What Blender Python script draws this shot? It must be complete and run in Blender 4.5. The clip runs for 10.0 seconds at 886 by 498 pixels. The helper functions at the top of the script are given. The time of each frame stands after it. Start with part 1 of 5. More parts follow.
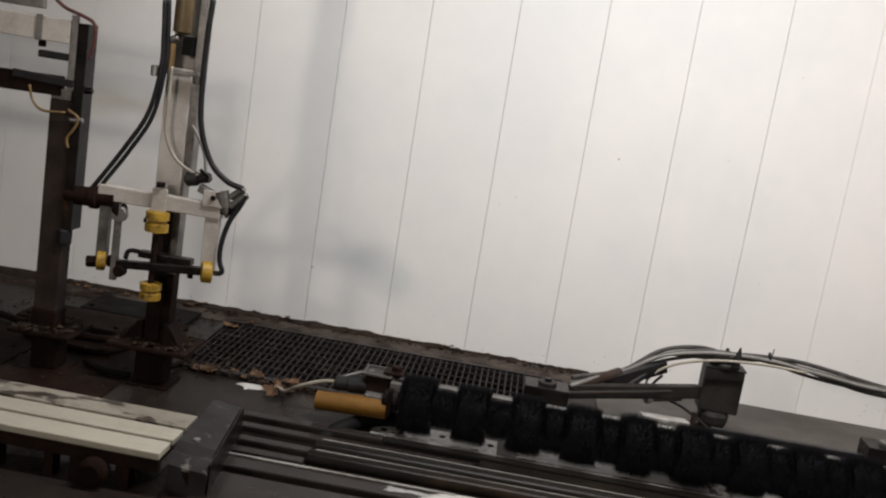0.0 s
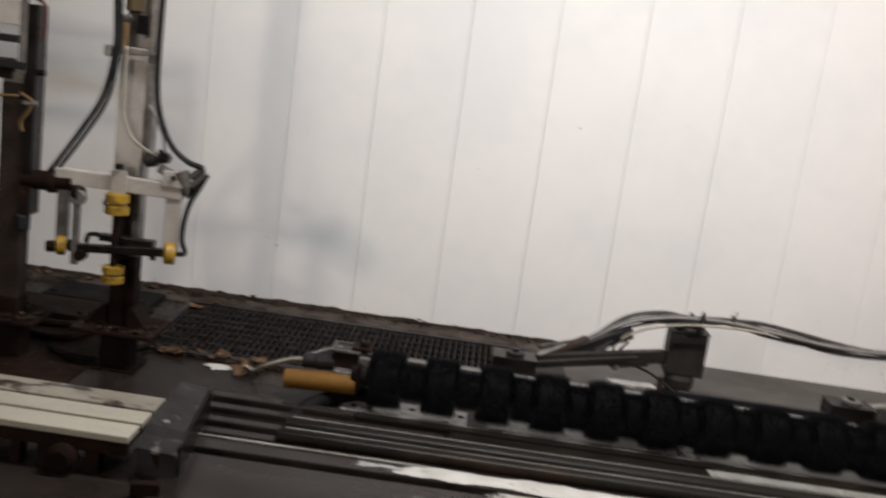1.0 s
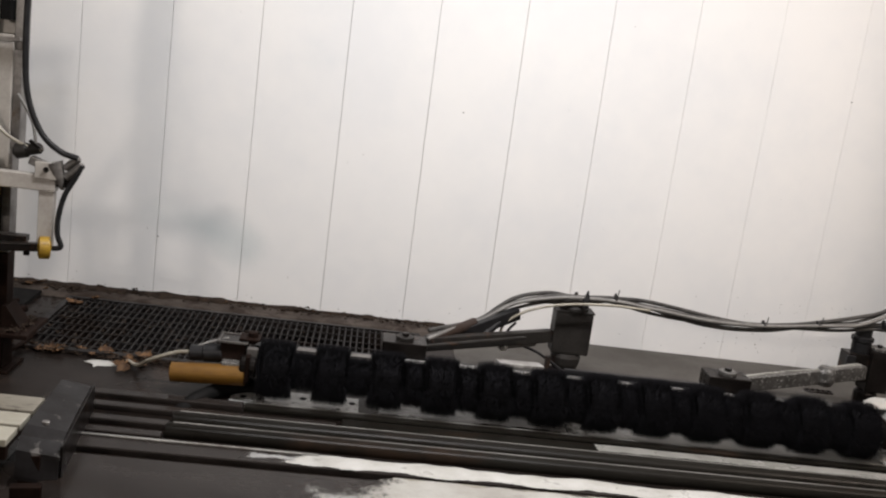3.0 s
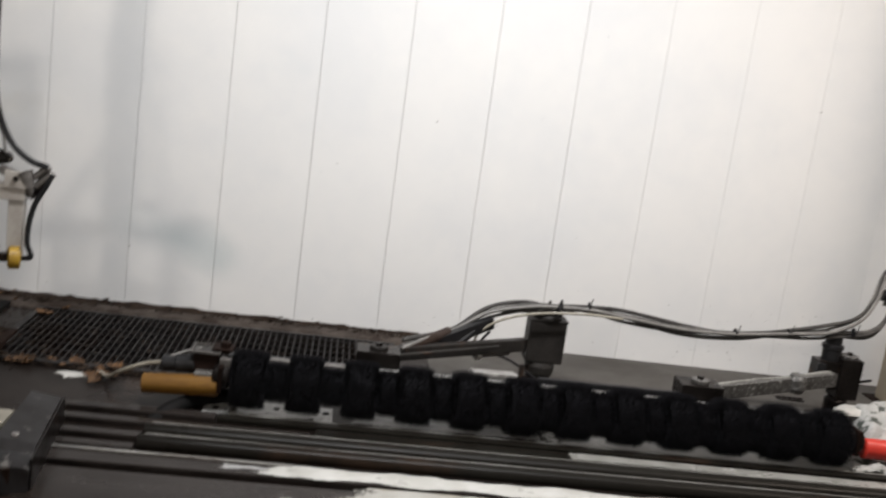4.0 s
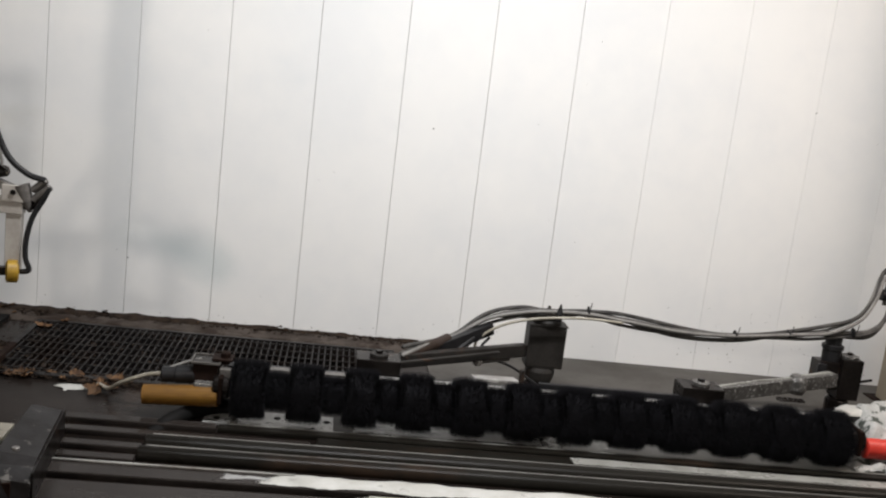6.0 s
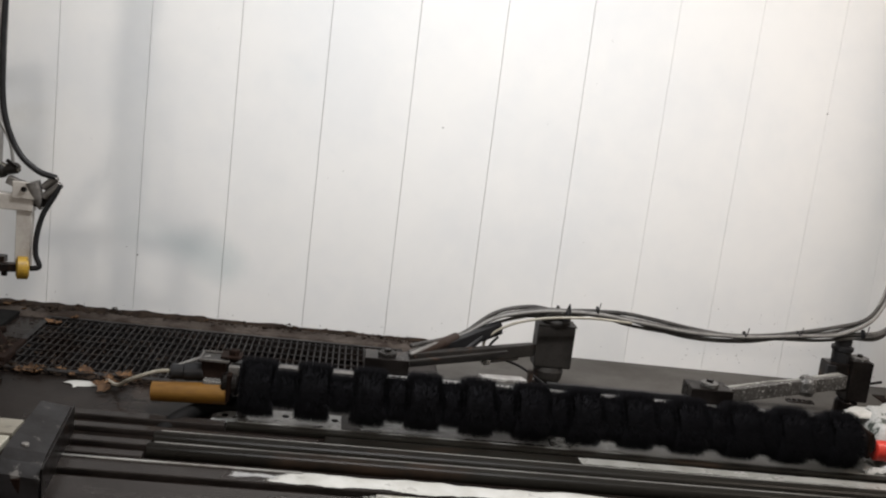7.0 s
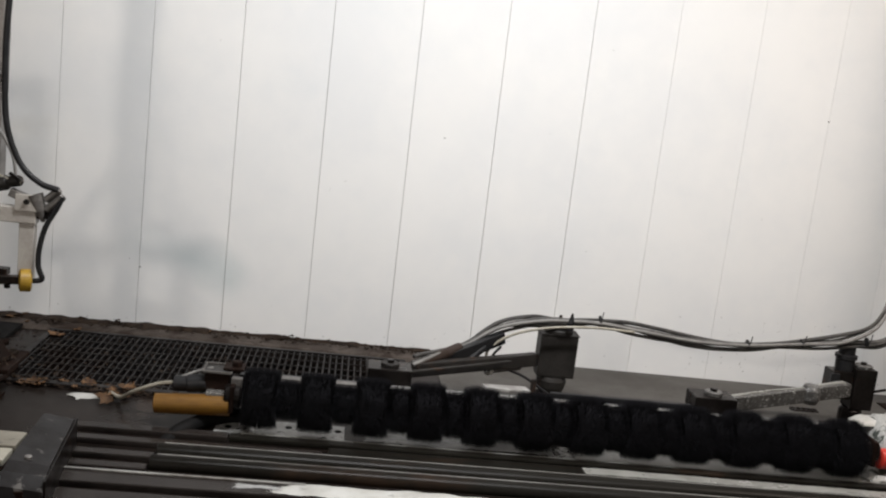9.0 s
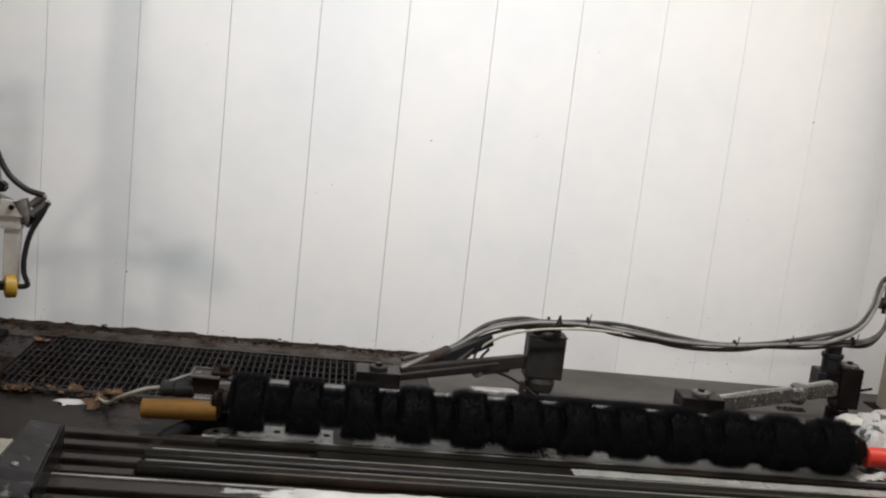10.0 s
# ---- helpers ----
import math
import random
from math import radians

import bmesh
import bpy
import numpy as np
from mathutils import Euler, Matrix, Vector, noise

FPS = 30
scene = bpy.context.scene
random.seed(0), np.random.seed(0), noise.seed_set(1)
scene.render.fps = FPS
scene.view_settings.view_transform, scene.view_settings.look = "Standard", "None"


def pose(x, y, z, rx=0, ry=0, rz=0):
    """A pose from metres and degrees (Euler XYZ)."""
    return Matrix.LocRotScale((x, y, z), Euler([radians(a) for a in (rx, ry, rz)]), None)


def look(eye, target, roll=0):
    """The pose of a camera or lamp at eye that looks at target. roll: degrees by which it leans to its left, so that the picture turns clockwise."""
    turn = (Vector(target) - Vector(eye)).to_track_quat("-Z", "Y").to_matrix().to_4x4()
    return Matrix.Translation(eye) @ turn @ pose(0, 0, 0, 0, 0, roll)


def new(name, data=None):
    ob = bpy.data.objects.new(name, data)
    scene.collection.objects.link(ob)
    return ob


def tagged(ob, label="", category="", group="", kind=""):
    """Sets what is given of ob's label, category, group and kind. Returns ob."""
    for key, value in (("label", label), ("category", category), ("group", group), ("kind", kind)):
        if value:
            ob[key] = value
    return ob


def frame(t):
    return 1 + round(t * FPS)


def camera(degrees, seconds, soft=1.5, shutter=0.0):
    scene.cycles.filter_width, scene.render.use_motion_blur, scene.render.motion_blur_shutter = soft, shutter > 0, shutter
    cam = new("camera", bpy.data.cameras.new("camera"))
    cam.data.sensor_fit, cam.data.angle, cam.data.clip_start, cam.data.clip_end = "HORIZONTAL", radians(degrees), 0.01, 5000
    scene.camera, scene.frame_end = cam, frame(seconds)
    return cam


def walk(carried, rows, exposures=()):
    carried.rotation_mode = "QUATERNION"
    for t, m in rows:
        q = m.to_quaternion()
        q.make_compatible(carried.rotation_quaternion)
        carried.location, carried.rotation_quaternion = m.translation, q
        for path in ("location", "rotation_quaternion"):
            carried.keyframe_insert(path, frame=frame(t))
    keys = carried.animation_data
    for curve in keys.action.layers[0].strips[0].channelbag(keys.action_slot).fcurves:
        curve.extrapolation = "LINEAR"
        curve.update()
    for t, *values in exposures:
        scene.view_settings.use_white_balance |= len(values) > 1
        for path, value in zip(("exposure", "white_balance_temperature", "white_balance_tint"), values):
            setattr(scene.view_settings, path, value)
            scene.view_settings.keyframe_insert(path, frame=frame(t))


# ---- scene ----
# A car wash tunnel seen across the conveyor: white panel wall, tyre brush, guide rails, wash column.
EYE = (0.0, 0.0, 1.396)
FOV = 47.73
cam = camera(FOV, 10.0, soft=2.1, shutter=0.9)
# seconds, yaw, pitch, roll in degrees: the camera only turns
TURNS = (
    (0.0, 5.88, -10.74, -8.88),
    (0.3, 5.65, -10.60, -8.92),
    (0.5, 5.46, -10.88, -8.93),
    (0.7, 4.70, -10.76, -8.50),
    (0.8, 4.10, -11.34, -8.00),
    (0.9, 3.70, -12.07, -7.79),
    (1.0, 3.55, -11.90, -7.56),
    (1.1, 1.54, -13.29, -7.70),
    (1.2, 1.26, -13.29, -7.44),
    (1.3, 0.89, -13.31, -7.46),
    (1.5, -0.40, -13.13, -7.34),
    (1.7, -1.28, -13.16, -7.48),
    (2.0, -1.72, -11.99, -7.74),
    (2.5, -2.48, -11.73, -7.44),
    (2.7, -2.95, -11.78, -7.18),
    (3.8, -3.70, -11.96, -8.29),
    (4.0, -4.62, -11.16, -7.65),
    (4.5, -5.45, -10.46, -7.11),
    (5.0, -5.06, -10.53, -6.92),
    (5.5, -4.92, -10.53, -6.94),
    (5.7, -4.99, -10.63, -6.75),
    (6.8, -4.46, -10.84, -7.04),
    (7.0, -4.33, -10.87, -6.97),
    (7.5, -4.43, -11.03, -6.82),
    (8.0, -4.36, -10.83, -6.71),
    (8.5, -4.18, -10.56, -6.51),
    (9.0, -4.26, -10.30, -6.62),
    (9.5, -4.60, -10.24, -6.50),
    (10.0, -5.04, -10.06, -6.35),
)
walk(cam, [(t, pose(*EYE, 90 + p, r, y)) for t, y, p, r in TURNS],
     exposures=[(0.0, -0.14, 6900, 15.0), (1.0, -0.09, 6900, 16.0), (2.5, 0.01, 6850, 16.0), (4.5, 0.03, 6650, 12.5), (8.0, 0.03, 6650, 12.5), (10.0, -0.03, 6650, 12.5)])

# ---- light ----
world = bpy.data.worlds.new("world")
world.use_nodes = True
scene.world = world
world.node_tree.nodes["Background"].inputs[0].default_value = (0.75, 0.85, 1.0, 1)
world.node_tree.nodes["Background"].inputs[1].default_value = 0.05


def tube_light(x, y, z, sx, sy, watts, colour):
    lamp = bpy.data.lights.new("tube_lamp", "AREA")
    lamp.shape, lamp.size, lamp.size_y = "RECTANGLE", sx, sy
    lamp.energy, lamp.color = watts, colour
    ob = new("tube_lamp", lamp)
    ob.location = (x, y, z)
    return ob


LAMPS = (
    (0.50, 2.72, 2.2, 0.30, 139, (0.945, 0.98, 1.0)),
    (3.6, 2.9, 2.3, 0.30, 62, (1.0, 0.87, 0.75)),
)
SIDE_LAMP = (-2.45, -1.45, 2.2)
CEILING = 3.3
for lx, ly, lsx, lsy, lw, lc in LAMPS:
    tube_light(lx, ly, CEILING - 0.13, lsx, lsy, lw, lc)
side = tube_light(*SIDE_LAMP, 0.64, 0.34, 92, (1.0, 0.93, 0.84))
side.matrix_basis = look(SIDE_LAMP, (3.4, 4.75, 1.2))


# ---- materials ----
def mat(name, a, b=None, rough=0.5, rough2=None, metal=0.0, scale=8.0, fine=90.0, bump=0.15, spec=0.5,
        stretch=(1, 1, 1), stain=None, stain_scale=2.0, stain_at=0.55, stain_soft=0.12, rand=0.0):
    """A surface of two colours mixed by coarse and fine noise, with stains, worn gloss and fine relief."""
    m = bpy.data.materials.new(name)
    m.use_nodes = True
    nt = m.node_tree
    nd, lk = nt.nodes, nt.links
    bsdf = nd["Principled BSDF"]
    b = b or tuple(c * 0.7 for c in a)
    rough2 = rough if rough2 is None else rough2
    mp = nd.new("ShaderNodeMapping")
    mp.inputs["Scale"].default_value = stretch
    geo = nd.new("ShaderNodeNewGeometry")
    lk.new(geo.outputs["Position"], mp.inputs["Vector"])

    def noise_tex(s, detail, rgh=0.6):
        n = nd.new("ShaderNodeTexNoise")
        n.inputs["Scale"].default_value, n.inputs["Detail"].default_value, n.inputs["Roughness"].default_value = s, detail, rgh
        lk.new(mp.outputs[0], n.inputs["Vector"])
        return n

    def ramp(src, lo, hi):
        r = nd.new("ShaderNodeMapRange")
        r.interpolation_type = "SMOOTHSTEP"
        r.inputs["From Min"].default_value, r.inputs["From Max"].default_value = lo, hi
        lk.new(src, r.inputs["Value"])
        return r.outputs[0]

    def mixc(fac, c1, c2):
        x = nd.new("ShaderNodeMix")
        x.data_type = "RGBA"
        lk.new(fac, x.inputs[0])
        for i, c in ((6, c1), (7, c2)):
            if isinstance(c, tuple):
                x.inputs[i].default_value = (*c, 1)
            else:
                lk.new(c, x.inputs[i])
        return x.outputs[2]

    big, small = noise_tex(scale, 4), noise_tex(fine, 3)
    add = nd.new("ShaderNodeMath")
    add.operation = "MULTIPLY_ADD"
    add.inputs[1].default_value = 0.35
    lk.new(small.outputs[0], add.inputs[0])
    lk.new(big.outputs[0], add.inputs[2])
    fac = ramp(add.outputs[0], 0.45, 0.9)
    col = mixc(fac, a, b)
    if stain:
        st = noise_tex(stain_scale, 5, 0.65)
        sf = ramp(st.outputs[0], stain_at, stain_at + stain_soft)
        col = mixc(sf, col, stain)
    if rand:
        info = nd.new("ShaderNodeObjectInfo")
        hsv = nd.new("ShaderNodeHueSaturation")
        val = nd.new("ShaderNodeMapRange")
        val.inputs["To Min"].default_value, val.inputs["To Max"].default_value = 1 - rand, 1 + rand
        lk.new(info.outputs["Random"], val.inputs["Value"])
        lk.new(val.outputs[0], hsv.inputs["Value"])
        lk.new(col, hsv.inputs["Color"])
        col = hsv.outputs[0]
    lk.new(col, bsdf.inputs["Base Color"])
    rr = nd.new("ShaderNodeMapRange")
    rr.inputs["From Min"].default_value, rr.inputs["From Max"].default_value = 0.3, 0.7
    rr.inputs["To Min"].default_value, rr.inputs["To Max"].default_value = rough, rough2
    lk.new(noise_tex(scale * 0.6, 4).outputs[0], rr.inputs["Value"])
    lk.new(rr.outputs[0], bsdf.inputs["Roughness"])
    bsdf.inputs["Metallic"].default_value = metal
    bsdf.inputs["Specular IOR Level"].default_value = spec
    if bump:
        bp = nd.new("ShaderNodeBump")
        bp.inputs["Strength"].default_value, bp.inputs["Distance"].default_value = bump, 0.004
        lk.new(add.outputs[0], bp.inputs["Height"])
        lk.new(bp.outputs[0], bsdf.inputs["Normal"])
    return m


def tint_patch(m, centre, spread, lean, colour, amount):
    """A broad soft patch of another colour, broken up by noise, at one place of a surface."""
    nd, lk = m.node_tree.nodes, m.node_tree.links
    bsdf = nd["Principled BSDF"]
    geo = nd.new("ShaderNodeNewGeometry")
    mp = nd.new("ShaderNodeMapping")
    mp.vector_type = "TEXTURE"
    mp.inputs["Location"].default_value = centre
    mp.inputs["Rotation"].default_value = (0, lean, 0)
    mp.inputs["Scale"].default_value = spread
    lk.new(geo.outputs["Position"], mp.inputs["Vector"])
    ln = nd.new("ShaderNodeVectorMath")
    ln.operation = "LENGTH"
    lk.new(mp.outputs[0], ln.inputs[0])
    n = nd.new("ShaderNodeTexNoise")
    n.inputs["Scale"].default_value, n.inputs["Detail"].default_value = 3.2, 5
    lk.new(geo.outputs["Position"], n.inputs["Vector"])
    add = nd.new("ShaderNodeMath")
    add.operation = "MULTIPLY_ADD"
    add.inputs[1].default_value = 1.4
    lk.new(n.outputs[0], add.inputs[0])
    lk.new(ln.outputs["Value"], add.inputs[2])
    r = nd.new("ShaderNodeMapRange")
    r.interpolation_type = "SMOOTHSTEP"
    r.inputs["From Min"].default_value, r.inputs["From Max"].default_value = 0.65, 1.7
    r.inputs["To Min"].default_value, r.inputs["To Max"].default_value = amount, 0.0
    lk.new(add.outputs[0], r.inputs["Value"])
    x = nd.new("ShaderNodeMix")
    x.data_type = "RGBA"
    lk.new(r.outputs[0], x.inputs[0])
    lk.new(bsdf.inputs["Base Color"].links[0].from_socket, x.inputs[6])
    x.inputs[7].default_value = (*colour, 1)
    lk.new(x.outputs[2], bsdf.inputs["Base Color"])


def patchy(m, scale=16.0, at=0.30, width=0.40, wander=0.9):
    """Thin foam: bubbles break up towards the edge, where the sheet's cover falls off."""
    nd, lk = m.node_tree.nodes, m.node_tree.links
    att = nd.new("ShaderNodeAttribute")
    att.attribute_name = "cover"
    geo = nd.new("ShaderNodeNewGeometry")
    total = att.outputs["Fac"]
    for s, k in ((scale, wander), (scale * 5, wander * 0.5)):
        n = nd.new("ShaderNodeTexNoise")
        n.inputs["Scale"].default_value, n.inputs["Detail"].default_value = s, 4
        lk.new(geo.outputs["Position"], n.inputs["Vector"])
        shift = nd.new("ShaderNodeMath")
        shift.operation = "MULTIPLY_ADD"
        shift.inputs[1].default_value, shift.inputs[2].default_value = k, -k * 0.5
        lk.new(n.outputs[0], shift.inputs[0])
        add = nd.new("ShaderNodeMath")
        lk.new(total, add.inputs[0])
        lk.new(shift.outputs[0], add.inputs[1])
        total = add.outputs[0]
    r = nd.new("ShaderNodeMapRange")
    r.interpolation_type = "SMOOTHSTEP"
    r.inputs["From Min"].default_value, r.inputs["From Max"].default_value = at, at + width
    lk.new(total, r.inputs["Value"])
    lk.new(r.outputs[0], nd["Principled BSDF"].inputs["Alpha"])
    return m


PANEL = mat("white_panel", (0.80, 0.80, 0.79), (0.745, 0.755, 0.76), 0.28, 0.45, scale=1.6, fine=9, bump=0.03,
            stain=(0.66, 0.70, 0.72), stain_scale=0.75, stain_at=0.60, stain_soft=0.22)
# Blue-grey patch low on the wall, to the right of the wash column.
tint_patch(PANEL, (-0.72, 4.75, 0.36), (0.42, 1.0, 0.17), 0.30, (0.42, 0.50, 0.52), 0.55)
# Olive-brown level band across the wall's left part.
tint_patch(PANEL, (-1.95, 4.75, 0.95), (0.60, 1.0, 0.12), 0.06, (0.30, 0.28, 0.21), 0.55)
# Dimmer light on the lower left wall, put into the panel colour.
tint_patch(PANEL, (-1.75, 4.75, 0.40), (0.60, 1.0, 0.50), 0.0, (0.44, 0.415, 0.375), 0.45)
SEAM = mat("seam_shadow", (0.31, 0.295, 0.27), rough=0.8)
CONCRETE = mat("wet_concrete", spec=0.06, a=(0.0205, 0.0165, 0.0148), b=(0.0105, 0.0080, 0.0068), rough=0.22, rough2=0.38, scale=3.0, fine=60, bump=0.12,
               stain=(0.026, 0.019, 0.0155), stain_scale=2.2, stain_at=0.52)
CURB = mat("curb_concrete", spec=0.18, a=(0.078, 0.064, 0.055), b=(0.034, 0.026, 0.021), rough=0.6, rough2=0.8, scale=7, fine=80, bump=0.7,
           stain=(0.024, 0.016, 0.012), stain_scale=6, stain_at=0.47)
LEDGE = mat("damp_grey_concrete", (0.074, 0.069, 0.063), (0.050, 0.045, 0.040), 0.45, 0.65, spec=0.2, scale=4, fine=70, bump=0.35,
            stain=(0.028, 0.023, 0.020), stain_scale=5, stain_at=0.58, stain_soft=0.2)
PLASTER = mat("painted_block", (0.55, 0.55, 0.53), (0.48, 0.48, 0.47), 0.6, 0.7, scale=1.5)
PIT = mat("pit_mud", spec=0.10, a=(0.014, 0.0085, 0.0065), rough=0.5, scale=12, bump=0.6)
GRATE = mat("grate_steel", spec=0.15, a=(0.028, 0.0255, 0.025), b=(0.0085, 0.0072, 0.0070), rough=0.35, rough2=0.55, metal=0.5, scale=14,
            stain=(0.014, 0.009, 0.007), stain_scale=3.2, stain_at=0.50)
RUST = mat("rusty_steel", spec=0.05, a=(0.0170, 0.0095, 0.0072), b=(0.0080, 0.0048, 0.0038), rough=0.55, rough2=0.75, metal=0.1, scale=9, bump=0.4,
           stain=(0.024, 0.011, 0.0065), stain_scale=8, stain_at=0.60)
DARKSTEEL = mat("dark_wet_steel", spec=0.12, a=(0.017, 0.0145, 0.0135), b=(0.008, 0.0066, 0.006), rough=0.22, rough2=0.42, metal=0.4, scale=10,
                stain=(0.045, 0.024, 0.014), stain_scale=7, stain_at=0.6)
RAIL = mat("rail_rubber", spec=0.06, a=(0.0120, 0.0112, 0.0094), b=(0.0060, 0.0050, 0.0040), rough=0.24, rough2=0.42, scale=3, stretch=(0.5, 1, 1), bump=0.2,
           stain=(0.020, 0.013, 0.009), stain_scale=2.5, stain_at=0.56)
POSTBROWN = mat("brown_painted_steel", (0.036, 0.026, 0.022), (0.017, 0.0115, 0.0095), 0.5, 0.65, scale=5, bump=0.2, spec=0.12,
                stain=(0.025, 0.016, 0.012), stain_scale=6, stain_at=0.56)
MATTBLACK = mat("matt_black_rubber", (0.010, 0.0095, 0.0095), (0.006, 0.006, 0.006), 0.6, 0.8, spec=0.06, scale=20, bump=0.1)
# Wet steel made pale: the white wall's reflection is in the base colour.
BEDPLATE = mat("wet_steel_wall_reflection", (0.40, 0.40, 0.39), (0.24, 0.24, 0.23), 0.16, 0.34, metal=0.2, spec=0.6, scale=9, bump=0.15,
               stain=(0.05, 0.045, 0.04), stain_scale=12, stain_at=0.60, stain_soft=0.08)
HEAP = mat("foam_over_gear", (0.37, 0.37, 0.36), (0.24, 0.245, 0.235), 0.3, 0.55, scale=12, fine=120, bump=0.6,
           stain=(0.035, 0.042, 0.036), stain_scale=21, stain_at=0.51, stain_soft=0.07)
# Brown taken near black: the slots' shade is part of this colour.
SLOTBED = mat("slot_bed_shade", (0.0085, 0.0055, 0.0040), (0.004, 0.003, 0.0025), 0.6, 0.8, spec=0.08, scale=8, bump=0.4)
# Highlight line of the rails, put into a pale base colour.
RAILGLINT = mat("rail_edge_highlight", (0.29, 0.285, 0.27), (0.14, 0.135, 0.125), 0.25, 0.45, metal=0.3, scale=5, stretch=(0.5, 1, 1),
               stain=(0.05, 0.03, 0.02), stain_scale=3, stain_at=0.55)
TRACK = mat("track_steel", spec=0.11, a=(0.024, 0.0203, 0.0186), b=(0.012, 0.0096, 0.0085), rough=0.14, rough2=0.32, scale=5, stretch=(0.4, 1, 1), bump=0.1,
            stain=(0.014, 0.010, 0.008), stain_scale=5, stain_at=0.58)
PLATE = mat("grey_cover_plate", spec=0.12, a=(0.0165, 0.0155, 0.0160), b=(0.0075, 0.0063, 0.0060), rough=0.28, rough2=0.45, scale=9, bump=0.25,
            stain=(0.095, 0.090, 0.084), stain_scale=15, stain_at=0.60, stain_soft=0.08)
SLAT = mat("white_slat_plastic", (0.33, 0.315, 0.262), (0.25, 0.235, 0.19), 0.3, 0.5, scale=4, stretch=(0.4, 1, 1),
           stain=(0.10, 0.085, 0.07), stain_scale=5, stain_at=0.66, stain_soft=0.06)
# Grey that carries the wet floor's reflection under the deck.
UNDERGLEAM = mat("floor_reflection_grey", (0.060, 0.056, 0.056), (0.030, 0.027, 0.026), 0.15, 0.35, spec=0.3, scale=6, bump=0.1)
SLATDIRT = mat("dirty_slat_plastic", (0.27, 0.255, 0.21), (0.17, 0.155, 0.125), 0.3, 0.5, scale=5, stretch=(0.5, 1, 1),
               stain=(0.030, 0.022, 0.017), stain_scale=7, stain_at=0.51, stain_soft=0.07)
FOAM = mat("soap_foam", (0.44, 0.44, 0.42), (0.34, 0.335, 0.31), 0.22, 0.5, scale=9, fine=140, bump=0.5,
           stain=(0.15, 0.14, 0.12), stain_scale=7, stain_at=0.57, stain_soft=0.2)
patchy(FOAM, 22.0)
FOAMSHEET = mat("dirty_soap_foam", (0.36, 0.355, 0.33), (0.27, 0.26, 0.235), 0.25, 0.5, scale=5, fine=60, bump=0.3,
                stain=(0.13, 0.12, 0.10), stain_scale=6, stain_at=0.56, stain_soft=0.2)
patchy(FOAMSHEET)
FOAMGREY = mat("thin_grey_foam", (0.25, 0.25, 0.235), (0.17, 0.17, 0.155), 0.2, 0.4, scale=7, fine=80, bump=0.3,
               stain=(0.08, 0.075, 0.065), stain_scale=6, stain_at=0.60, stain_soft=0.15)
patchy(FOAMGREY)
FILM = mat("soapy_water_film", spec=0.40, a=(0.27, 0.27, 0.265), b=(0.14, 0.139, 0.134), rough=0.12, rough2=0.3, scale=6, stretch=(0.5, 1, 1), bump=0.1,
           stain=(0.03, 0.027, 0.025), stain_scale=6, stain_at=0.54, stain_soft=0.15)
patchy(FILM)
BRISTLE = mat("black_bristle", (0.0135, 0.0135, 0.0152), (0.0125, 0.0125, 0.0140), 0.7, 0.85, spec=0.0, scale=30, bump=0)
BLACK = mat("black_rubber", spec=0.20, a=(0.016, 0.016, 0.017), b=(0.009, 0.009, 0.010), rough=0.35, rough2=0.55, scale=20, bump=0.1)
HOSE = mat("grey_hose", spec=0.10, a=(0.125, 0.120, 0.114), b=(0.058, 0.056, 0.055), rough=0.3, rough2=0.5, scale=14, bump=0.1, rand=0.5)
PALEHOSE = mat("pale_clear_hose", (0.32, 0.30, 0.25), (0.22, 0.20, 0.16), 0.25, 0.4, scale=12, bump=0.05)
GREYTUBE = mat("grey_plastic_tube", (0.19, 0.185, 0.175), (0.11, 0.105, 0.10), 0.45, 0.6, scale=12, bump=0.05)
YELLOW = mat("yellow_roller", (0.33, 0.20, 0.016), (0.20, 0.115, 0.012), 0.4, 0.55, scale=20, bump=0.2,
             stain=(0.05, 0.030, 0.014), stain_scale=19, stain_at=0.53)
AMBER = mat("amber_sleeve", (0.165, 0.080, 0.013), (0.105, 0.050, 0.010), 0.4, 0.55, spec=0.2, scale=10, stretch=(0.4, 1, 1), bump=0.1,
            stain=(0.16, 0.07, 0.02), stain_scale=9, stain_at=0.6)
RED = mat("red_sleeve", (0.52, 0.032, 0.020), (0.42, 0.026, 0.016), 0.35, 0.5, scale=10, bump=0.1)
WHITESTEEL = mat("white_coated_steel", (0.45, 0.43, 0.395), (0.31, 0.285, 0.26), 0.35, 0.55, scale=6, bump=0.15,
                 stain=(0.15, 0.12, 0.09), stain_scale=7, stain_at=0.62)
GALV = mat("galvanised_steel", (0.20, 0.19, 0.18), (0.10, 0.093, 0.087), 0.35, 0.55, metal=0.6, scale=16, bump=0.15,
           stain=(0.09, 0.065, 0.045), stain_scale=8, stain_at=0.6)
BRIGHTWET = mat("wet_bright_strip", (0.46, 0.455, 0.44), (0.26, 0.25, 0.24), 0.3, 0.5, metal=0.15, scale=14, bump=0.1,
                stain=(0.10, 0.09, 0.08), stain_scale=18, stain_at=0.58)
CHROME = mat("bright_steel", (0.62, 0.61, 0.58), (0.42, 0.41, 0.39), 0.2, 0.35, metal=0.8, scale=12, bump=0.1)
TAN = mat("tan_painted_post", (0.33, 0.28, 0.20), (0.24, 0.20, 0.15), 0.5, 0.65, scale=5, bump=0.15)
FOAMARM = mat("foam_spattered_steel", (0.075, 0.072, 0.068), (0.030, 0.028, 0.026), 0.35, 0.55, scale=22, bump=0.5,
              stain=(0.36, 0.36, 0.35), stain_scale=85, stain_at=0.55, stain_soft=0.12)
